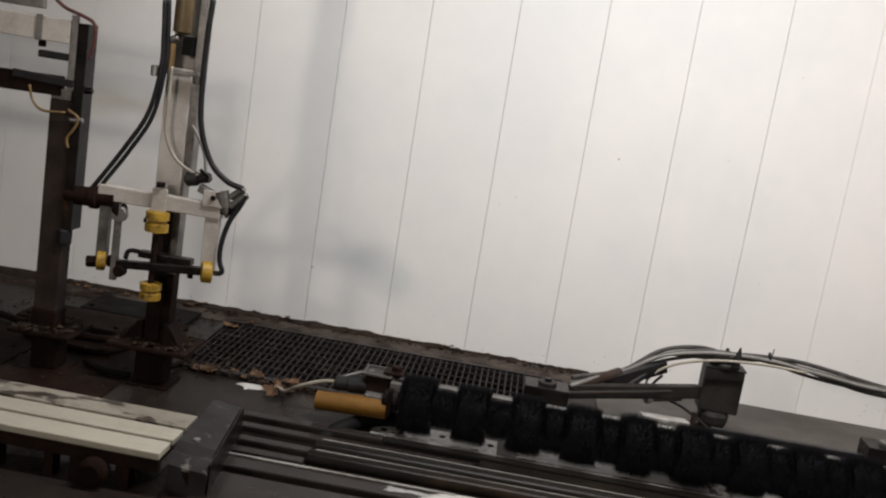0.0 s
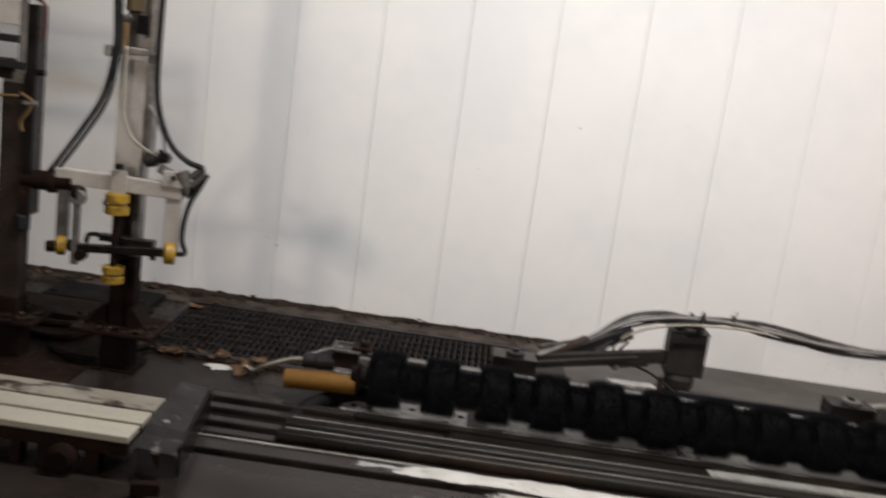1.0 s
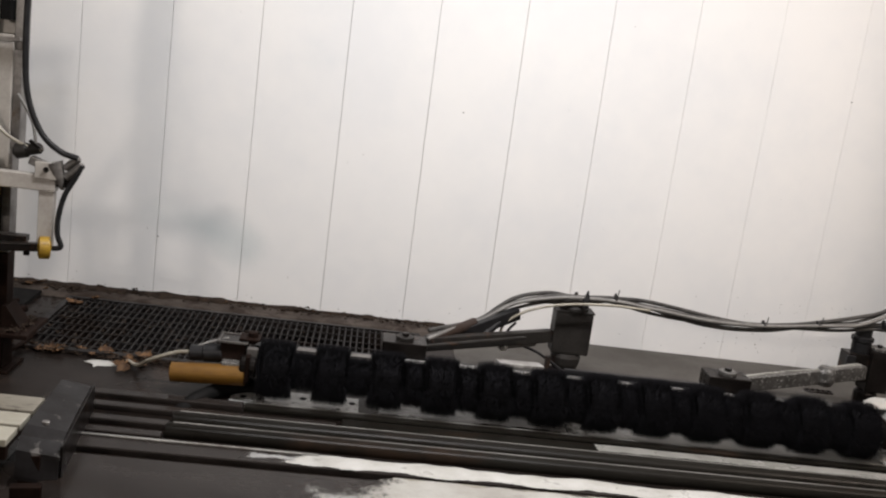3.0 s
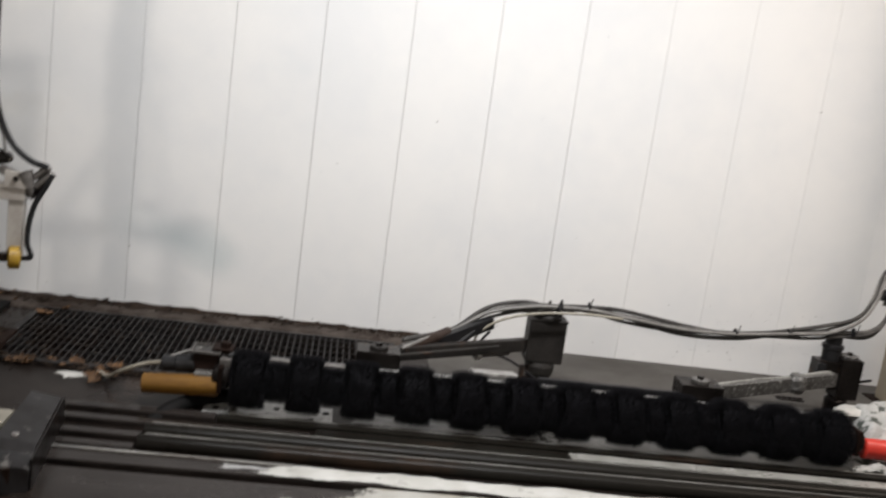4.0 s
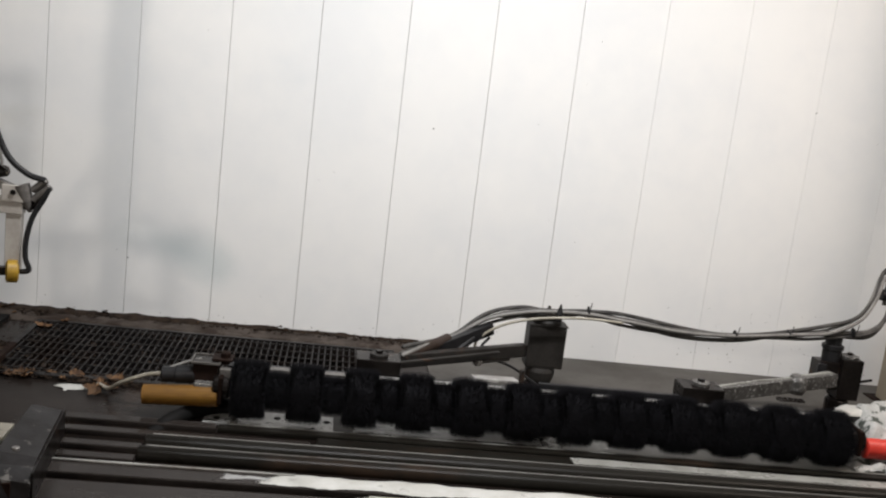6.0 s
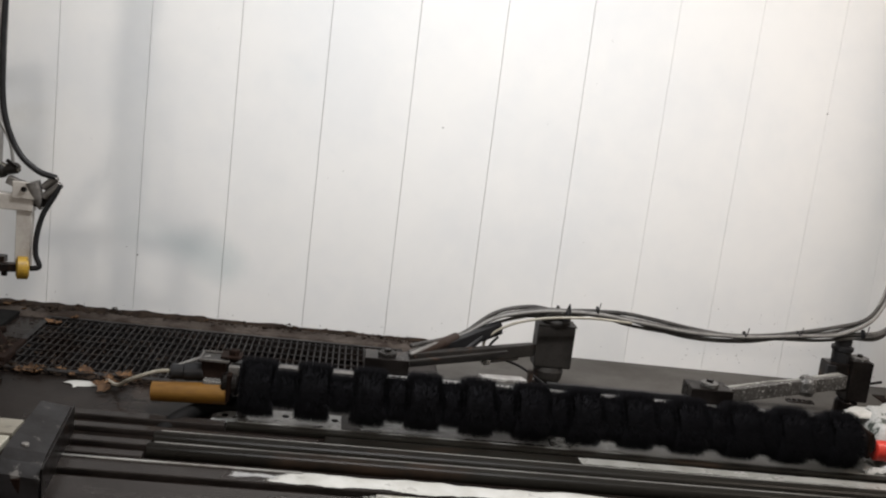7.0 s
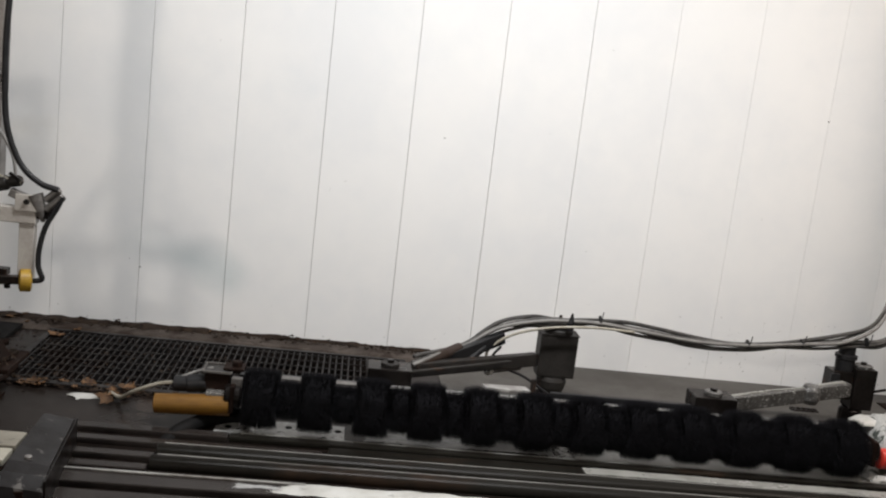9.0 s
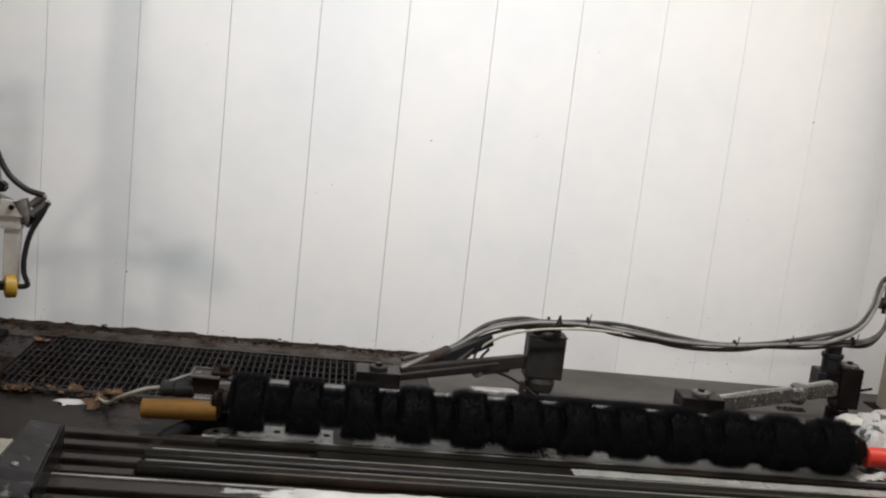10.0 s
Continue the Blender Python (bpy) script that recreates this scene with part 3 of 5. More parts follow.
def cover_plate():
    c = thing("cover_plate", "dark grey scuffed steel cover plate at the deck end", "cover plate", (0, 0, 0))
    b = bmesh.new()
    prof = ((3.24, 0.125), (3.18, 0.148), (2.80, 0.150), (2.745, 0.140), (2.712, 0.108), (2.700, 0.035))
    left = [(-0.915 - 0.045 * (y - 2.95), y, z) for y, z in prof]
    right = [(-0.815 - 0.10 * (y - 2.95), y + 0.03, z - 0.025) for y, z in prof]
    vl = [b.verts.new(p) for p in left]
    vr = [b.verts.new(p) for p in right]
    for i in range(len(prof) - 1):
        b.faces.new((vl[i], vr[i], vr[i + 1], vl[i + 1]))
    ret = bmesh.ops.extrude_face_region(b, geom=b.faces[:])
    bmesh.ops.translate(b, vec=(0, 0, -0.012), verts=[v for v in ret["geom"] if isinstance(v, bmesh.types.BMVert)])
    bmesh.ops.recalc_face_normals(b, faces=b.faces)
    part("plate", b, PLATE, c)
    part("edge_flange", bar((-0.8405, 3.26, 0.058), (-0.7890, 2.745, 0.058), 0.006, 0.112, 0.002), DARKSTEEL, c, "bent dark edge flange")
    part("support", box(-0.90, -0.84, 2.72, 2.78, 0, 0.09, 0.003), RUST, c)
    part("support", box(-0.92, -0.86, 3.12, 3.18, 0, 0.09, 0.003), RUST, c)
    part("bolt", rod((-0.865, 2.84, 0.13), (-0.865, 2.84, 0.148), 0.012, seg=6), GALV, c, "bright bolt head")
    part("toe_bracket", bar((-0.80, 2.62, 0.03), (-0.88, 2.60, 0.03), 0.03, 0.05, 0.003), RUST, c)


cover_plate()


# ---- tyre brush ----
BR_Y, BR_Z, BR_R = 3.55, 0.130, 0.116
BR_X0, BR_X1 = -0.33, 2.06


def bristle_ring(seed, width=0.125, BR_R=BR_R, count=9500):
    rng = random.Random(seed)
    b = bmesh.new()
    core = lathe([(-width / 2 + 0.012, BR_R - 0.05), (-width / 2 + 0.012, BR_R - 0.034), (-width / 2 + 0.022, BR_R - 0.027), (width / 2 - 0.022, BR_R - 0.027), (width / 2 - 0.012, BR_R - 0.034), (width / 2 - 0.012, BR_R - 0.05)], (0, 0, 0), (1, 0, 0), None, 32)
    b = join(b, core)
    for k in range(count):
        a = rng.uniform(0, 2 * math.pi)
        x = rng.uniform(-1, 1) * width / 2
        e = abs(x) / (width / 2)
        r1 = BR_R + rng.gauss(0, 0.0026) - 0.010 * e ** 5
        lean = rng.gauss(0, 0.05)
        xl = x * 1.08 + rng.gauss(0, 0.004)
        rad = Vector((0, math.cos(a), math.sin(a)))
        tip = Vector((xl, math.cos(a + lean) * r1, math.sin(a + lean) * r1))
        root = Vector((x * 0.86, 0, 0)) + rad * (BR_R - 0.052)
        side = Vector((0.0011, 0, 0)) if k % 2 else rad.cross(Vector((1, 0, 0))) * 0.0011
        b.faces.new([b.verts.new(p) for p in (root - side, root + side, tip)])
    me = bpy.data.meshes.new("bristle_ring")
    b.to_mesh(me)
    b.free()
    me.materials.append(BRISTLE)
    return me


def tyre_brush():
    t = thing("tyre_brush", "long black tyre brush with twelve thick bristle rings", "brush", ((BR_X0 + BR_X1) / 2, BR_Y, 0))
    off = Vector((-(BR_X0 + BR_X1) / 2, -BR_Y, 0))

    def put(name, bm, material, label="", smooth=False, parent=None):
        bmesh.ops.translate(bm, vec=off, verts=bm.verts)
        return part(name, bm, material, parent or t, label, smooth)

    put("brush_core", rod((BR_X0, BR_Y, BR_Z), (BR_X1, BR_Y, BR_Z), BR_R - 0.066, seg=36), BRISTLE, smooth=False)
    rings = [bristle_ring(s) for s in (1, 2, 3)]
    low, high = bristle_ring(9, 0.085, BR_R - 0.038, 4500), bristle_ring(10, 0.088, BR_R - 0.022, 5500)
    for i in range(11):
        ob = new("short_bristle_ring", low if i < 2 else high)
        ob.parent = t
        ob.location = Vector((-0.263 + 0.2038 * (i + 0.5), BR_Y, BR_Z)) + off
        ob.rotation_euler = (random.uniform(0, 6.28), 0, 0)
    for i in range(12):
        x = -0.263 + 0.2038 * i
        ob = new("bristle_ring", rings[i % 3])
        ob.parent = t
        ob.location = Vector((x, BR_Y, BR_Z)) + off
        ob.rotation_euler = (random.uniform(0, 6.28), 0, 0)
    # the beam behind the brush
    by, bz = BR_Y + 0.115, BR_Z + 0.040
    put("back_beam", box(BR_X0 - 0.03, BR_X1 + 0.02, by - 0.02, by + 0.03, bz - 0.05, bz + 0.012, 0.004), BLACK, "black frame beam")
    put("rear_rail", box(0.84, 1.46, by + 0.0305, by + 0.055, bz - 0.03, bz + 0.030, 0.004), BLACK, "black rear rail")
    # Pale blocks draw the wet glints on the beam between the rings.
    for i in range(11):
        x = -0.263 + 0.2038 * (i + 0.5)
        put("beam_clip", box(x - 0.042, x + 0.042, by - 0.034, by + 0.006, bz + 0.0005, bz + 0.0145, 0.002), BRIGHTWET if i > 1 else GALV, "pale strip painted as a wet glint on the beam")
    for x in (BR_X0 - 0.035, BR_X1 + 0.025):
        put("end_plate", box(x - 0.008, x + 0.008, BR_Y - 0.05, by + 0.03, BR_Z - 0.05, bz + 0.01, 0.003), RUST)
        put("bearing", rod((x - 0.03, BR_Y, BR_Z), (x + 0.03, BR_Y, BR_Z), 0.042), DARKSTEEL)
    # amber sleeve and motor at one end, red sleeve at the other
    put("amber_sleeve", lathe([(0, 0.024), (0.004, 0.036), (0.27, 0.039), (0.276, 0.030)], (-0.645, BR_Y - 0.01, 0.081), (1, 0, 0.055)), AMBER, "amber plastic shaft sleeve", smooth=False)
    put("red_sleeve", lathe([(0, 0.030), (0.006, 0.040), (0.30, 0.040), (0.306, 0.03)], (2.125, BR_Y, 0.100), (1, 0, 0)), RED, "bright red plastic shaft sleeve", smooth=False)
    put("motor", lathe([(0, 0.02), (0.006, 0.030), (0.05, 0.030), (0.055, 0.034), (0.12, 0.034), (0.13, 0.022)], (-0.59, BR_Y + 0.05, 0.142), (1, 0, 0.09)), BLACK, "black hydraulic motor")
    put("motor_block", box(-0.475, -0.385, BR_Y + 0.02, BR_Y + 0.11, 0.135, 0.205, 0.004), RUST)
    put("motor_cap", box(-0.480, -0.38, BR_Y + 0.015, BR_Y + 0.115, 0.2055, 0.209, 0.001), DARKSTEEL)
    for x0, x1, y0, y1 in ((-0.482, -0.378, 0.010, 0.016), (-0.482, -0.378, 0.114, 0.120), (-0.484, -0.478, 0.017, 0.113), (-0.382, -0.376, 0.017, 0.113)):
        put("cap_rim", box(x0, x1, BR_Y + y0, BR_Y + y1, 0.2055, 0.214, 0.001), GALV, "thin galvanised rim")
    put("clamp", box(-0.462, -0.395, BR_Y - 0.02, BR_Y + 0.019, 0.128, 0.142, 0.002), CHROME, "bright clamp")
    put("bolt_head", rod((-0.365, BR_Y + 0.06, 0.20), (-0.365, BR_Y + 0.06, 0.245), 0.020, seg=6), RUST)
    put("bolt_plate", box(-0.41, -0.335, BR_Y + 0.02, BR_Y + 0.10, 0.2175, 0.226, 0.002), RUST)
    put("bolt_block", box(-0.375, -0.335, BR_Y - 0.01, BR_Y + 0.019, 0.12, 0.20, 0.003), GALV)
    put("feed_hose", hose([(-0.56, BR_Y + 0.05, 0.17), (-0.50, BR_Y + 0.06, 0.195), (-0.45, BR_Y + 0.06, 0.21)], 0.006), GREYTUBE)
    put("feed_hose", hose([(-0.59, BR_Y + 0.05, 0.145), (-0.65, BR_Y + 0.06, 0.13), (-0.74, BR_Y + 0.08, 0.085), (-0.80, BR_Y + 0.16, 0.03), (-0.86, BR_Y + 0.25, 0.012)], 0.0075), PALEHOSE, "pale hose end")
    put("drip_hose", hose([(-0.30, 3.62, 0.032), (-0.37, 3.615, 0.031), (-0.45, 3.565, 0.026), (-0.53, 3.475, 0.012), (-0.58, 3.40, -0.02)], 0.029), MATTBLACK, smooth=True)
    # brackets that carry the arms
    for x in (0.205, 1.495):
        put("arm_bracket", box(x - 0.085, x + 0.085, by + 0.0, by + 0.12, bz + 0.0125, bz + 0.075, 0.004), DARKSTEEL)
        disc = put("bracket_disc", rod((x, by + 0.05, bz + 0.0755), (x, by + 0.05, bz + 0.091), 0.036), TOWERSTEEL if x < 1 else FOAMARM, "worn wet pivot disc")
        put("bracket_bolt", rod((x, by + 0.05, bz + 0.0915), (x, by + 0.05, bz + 0.103), 0.014, seg=6), DARKSTEEL, parent=disc)
    return t


tyre_brush()


# ---- pivot towers ----
def pivot_tower(kind):
    if kind == 1:
        t = thing("pivot_tower", "weathered grey square steel pivot tower carrying a brush arm", "pivot tower", (0.940, 4.15, 0), "brush pivots")
        part("tower_box", box(-0.082, 0.082, -0.05, 0.05, 0.138, 0.325, 0.008), TOWERSTEEL, t)
        part("top_plate", box(-0.085, 0.085, -0.053, 0.053, 0.3255, 0.331, 0.002), TOWERSTEEL, t)
        part("rusty_cap", lathe([(0, 0.062), (0.012, 0.062), (0.024, 0.050), (0.034, 0.030), (0.046, 0.012), (0.075, 0.006)], (0, 0, 0.3315), (0, 0, 1)), TOWERSTEEL, t, "rusty cap with a pointed tip")
        part("nozzle_tip", lathe([(0, 0.016), (0.035, 0.015), (0.05, 0.010), (0.075, 0.003)], (0.03, -0.07, 0.360), (0.05, 0, 1)), BLACK, t)
        part("neck", lathe([(0, 0.050), (0.03, 0.062), (0.06, 0.066), (0.0775, 0.058)], (-0.005, 0, 0.06), (0, 0, 1)), TOWERSTEEL, t)
        part("foot_plate", box(-0.10, 0.06, -0.08, 0.08, 0, 0.014, 0.003), RUST, t)
        part("foot", rod((-0.02, 0, 0.0145), (-0.02, 0, 0.0595), 0.048), RUST, t)
        part("hanging_bolt", rod((-0.10, -0.10, 0.06), (-0.10, -0.10, 0.14), 0.012, seg=6), TOWERSTEEL, t)
        a = part("arm", bar((-0.090, -0.02, 0.206), (-0.66, -0.36, 0.212), 0.038, 0.055, 0.005), TOWERSTEEL, t)
        part("arm", bar((-0.22, -0.15, 0.222), (-0.68, -0.42, 0.218), 0.020, 0.011, 0.003), TOWERSTEEL, t)
        part("arm_brace", bar((-0.25, -0.06, 0.30), (-0.52, -0.22, 0.215), 0.035, 0.05, 0.004), BLACK, t)
        part("ram", rod((-0.30, -0.13, 0.175), (-0.16, -0.06, 0.180), 0.017), GALV, t, "small grey ram")
        part("ram_collar", rod((-0.315, -0.14, 0.174), (-0.295, -0.128, 0.175), 0.024), CHROME, t)
        part("chrome_guard", bar((-0.34, -0.30, 0.150), (-0.15, -0.24, 0.134), 0.055, 0.014, 0.003), BRIGHTWET, t, "bright bent guard strip")
        part("loop_wire", hose([(-0.26, -0.10, 0.27), (-0.29, -0.10, 0.22), (-0.24, -0.10, 0.18), (-0.14, -0.08, 0.14), (-0.02, -0.09, 0.07)], 0.006), BLACK, t)
    else:
        t = thing("pivot_tower", "foam-spattered dark pivot tower carrying a brush arm", "pivot tower", (2.27, 4.13, 0), "brush pivots")
        part("tower_box", box(0.0, 0.10, -0.05, 0.05, 0.12, 0.305, 0.006), DARKSTEEL, t)
        part("ear", box(-0.10, -0.001, -0.04, 0.05, 0.16, 0.285, 0.006), DARKSTEEL, t)
        part("ear_tab", box(-0.115, -0.075, -0.06, -0.041, 0.22, 0.28, 0.003), BLACK, t)
        cap = part("cap_disc", rod((0.05, -0.005, 0.3055), (0.05, -0.005, 0.318), 0.040), FOAMARM, t, "wet disc with foam round its rim")
        part("cap_bolt", rod((0.05, -0.005, 0.3185), (0.05, -0.005, 0.330), 0.013, seg=6), DARKSTEEL, cap)
        part("valve", lathe([(0, 0.040), (0.05, 0.042), (0.055, 0.048), (0.07, 0.048), (0.075, 0.036), (0.115, 0.036), (0.13, 0.02)], (-0.03, 0.01, 0.2855), (0, 0, 1)), BLACK, t, "black ribbed valve", smooth=False)
        part("foot", rod((0.03, 0, 0.0145), (0.03, 0, 0.1195), 0.050), DARKSTEEL, t)
        part("foot_plate", box(-0.06, 0.12, -0.09, 0.09, 0, 0.014, 0.003), RUST, t)
        part("arm", bar((-0.045, -0.083, 0.222), (-0.72, -0.36, 0.188), 0.04, 0.060, 0.005), FOAMARM, t, "arm spattered with white foam")
        part("arm_joint", lathe([(0, 0.03), (0.02, 0.04), (0.06, 0.04), (0.08, 0.03)], (-0.26, -0.185, 0.175), (0, 0, 1)), FOAMARM, t)
        part("spring_coil", hose([(-0.40 + 0.018 * math.cos(k * 1.1) + 0.004 * k, -0.33 + 0.018 * math.sin(k * 1.1), 0.19) for k in range(28)], 0.004, n=3, seg=6), DARKSTEEL, t)
        foam = part("foam_cap", blob_sheet(-0.72, -0.07, 0.002, 0.017, 0, 0.004, rag=0.014, seed=5, nx=160, ny=8), FOAMGREY, t, "white foam along the arm")
        d = Vector((0.675, 0.277, 0.034))
        foam.matrix_basis = Matrix.Translation((0.0, -0.065, 0.2550)) @ d.to_track_quat("X", "Z").to_matrix().to_4x4()
        part("side_pin", rod((0.10, -0.02, 0.20), (0.15, -0.05, 0.225), 0.006), DARKSTEEL, t)
    return t


pivot_tower(1)
pivot_tower(2)


# ---- hose bundle over the towers ----
def hose_bundle():
    h = thing("hose_bundle", "bundle of dark and pale hoses tied over the brush pivots", "hose bundle", (0, 0, 0))
    mid = [(0.30, 3.80, 0.24), (0.42, 3.93, 0.255), (0.525, 4.050, 0.258), (0.665, 4.100, 0.336), (0.806, 4.100, 0.381), (0.926, 4.100, 0.394), (1.102, 4.100, 0.398), (1.255, 4.100, 0.386), (1.513, 4.100, 0.362), (1.770, 4.100, 0.362), (2.024, 4.100, 0.392), (2.176, 4.100, 0.417), (2.335, 4.150, 0.474), (2.480, 4.300, 0.545), (2.570, 4.420, 0.625), (2.615, 4.42, 0.72), (2.630, 4.42, 1.2), (2.64, 4.42, 2.5)]
    low = {12: (2.395, 4.150, 0.428), 13: (2.560, 4.300, 0.480), 14: (2.640, 4.420, 0.570), 15: (2.655, 4.42, 0.72)}
    specs = ((0, 0, 0.011, HOSE), (0.010, 0.016, 0.009, HOSE), (-0.016, 0.003, 0.008, GREYTUBE), (0.012, -0.018, 0.010, HOSE), (-0.004, -0.015, 0.007, HOSE), (0.018, 0.004, 0.006, GREYTUBE))
    for i, (dy, dz, r, m) in enumerate(specs):
        pts = []
        for k, p in enumerate(mid):
            p = low.get(k, p) if i in (0, 3, 4) else p
            spread = 0.8 + 0.8 * math.sin(k * 1.7 + i * 2.1)
            pts.append((p[0], p[1] + dy, p[2] + dz * spread))
        part("hose", hose(pts, r, wave=0.006, seed=i), m, h, smooth=True)
    for x, y, z in ((1.097, 4.080, 0.413), (1.761, 4.080, 0.369), (2.295, 4.080, 0.429), (2.001, 4.080, 0.395)):
        tie = part("cable_tie", lathe([(0, 0.020), (0.006, 0.020)], (x, y + 0.018, z), (1, 0, 0.1), None, 14), BLACK, h)
        part("tie_tail", rod((x, y - 0.02, z + 0.01), (x + 0.004, y - 0.02, z + 0.045), 0.0022, seg=6), BLACK, tie)
    part("thin_line", hose([(0.645, 4.050, 0.178), (0.622, 4.050, 0.225), (0.645, 4.050, 0.272), (0.734, 4.050, 0.331), (0.875, 4.050, 0.370), (1.069, 4.050, 0.389), (1.243, 4.050, 0.386)], 0.006), PALEHOSE, h, "thin pale line", smooth=True)
    part("hose_sleeve", rod((0.301, 3.800, 0.221), (0.501, 4.000, 0.264), 0.022), POSTBROWN, h, "brown hose sleeve")
    part("hose_sleeve", rod((0.530, 3.980, 0.208), (0.608, 4.036, 0.268), 0.017), BLACK, h, "black hose sleeve")
    part("flat_conduit", bar((0.303, 3.800, 0.202), (0.596, 4.000, 0.211), 0.03, 0.012, 0.002), GALV, h, "flat grey conduit")
    part("line_fitting", rod((0.63, 4.08, 0.272), (0.655, 4.08, 0.285), 0.011), GREYTUBE, h)


hose_bundle()


# ---- tan post and riser hoses at the far end ----
def riser_post():
    p = thing("riser_post", "tan painted steel post with dark hoses strapped on", "post", (2.785, 4.50, 0))
    part("post", box(-0.055, 0.075, -0.05, 0.05, 0, 2.6, 0.006), TAN, p)
    part("foot_plate", box(-0.10, 0.12, -0.09, 0.09, 0, 0.012, 0.003), RUST, p)
    for i, (dx, r) in enumerate(((-0.180, 0.010), (-0.150, 0.013), (-0.115, 0.014))):
        part("riser_hose", hose([(dx, -0.075, 0.50 + 0.02 * i), (dx, -0.075, 0.9), (dx + 0.01, -0.07, 1.4), (dx + 0.015, -0.07, 2.55)], r), HOSE, p, smooth=True)
    strap = part("strap", box(-0.20, 0.03, -0.10, -0.051, 0.525, 0.575, 0.006), BLACK, p, "black hose strap")
    part("strap_knob", rod((-0.215, -0.09, 0.55), (-0.19, -0.09, 0.55), 0.026), BLACK, strap)


riser_post()


# ---- foam-covered tray with the red sleeve ----
def foam_heap():
    b = bmesh.new()
    nx, ny = 60, 22
    vs = []
    for i in range(nx + 1):
        row = []
        for j in range(ny + 1):
            x, y = 2.09 + 1.0 * i / nx, 3.50 + 0.30 * j / ny
            e = min(1, i / 6, j / 4, (ny - j) / 3)
            z = 0.02 + (0.11 + 0.10 * (j / ny) + 0.05 * i / nx) * max(e, 0) + 0.022 * noise.noise((x * 14, y * 14, 3)) + 0.012 * noise.noise((x * 40, y * 40, 5))
            if j < 8:
                z = min(z, 0.05 + 0.02 * noise.noise((x * 20, y * 20, 1)))
            row.append(b.verts.new((x, y, max(z, 0.001))))
        vs.append(row)
    for p, q in zip(vs, vs[1:]):
        for j in range(ny):
            b.faces.new((p[j], q[j], q[j + 1], p[j + 1]))
    return b


tagged(part("foam_heap", foam_heap(), HEAP, smooth=True), "heap of white foam over dark gear beside the brush", "foam", kind="stuff")
tagged(part("foam_crest", blob_sheet(2.10, 3.0, 3.70, 3.80, 0.175, 0.025, rag=0.02, seed=11, nx=40), FOAM, smooth=True), "white foam crest on the far gear", "foam", kind="stuff")


# ---- wash column with yellow rollers ----
def spool(a, axis, w, r):
    return lathe([(0, r * 0.6), (0.004, r), (w * 0.40, r), (w * 0.46, r * 0.78), (w * 0.54, r * 0.78), (w * 0.60, r), (w - 0.004, r), (w, r * 0.6)], a, axis, None, 28)


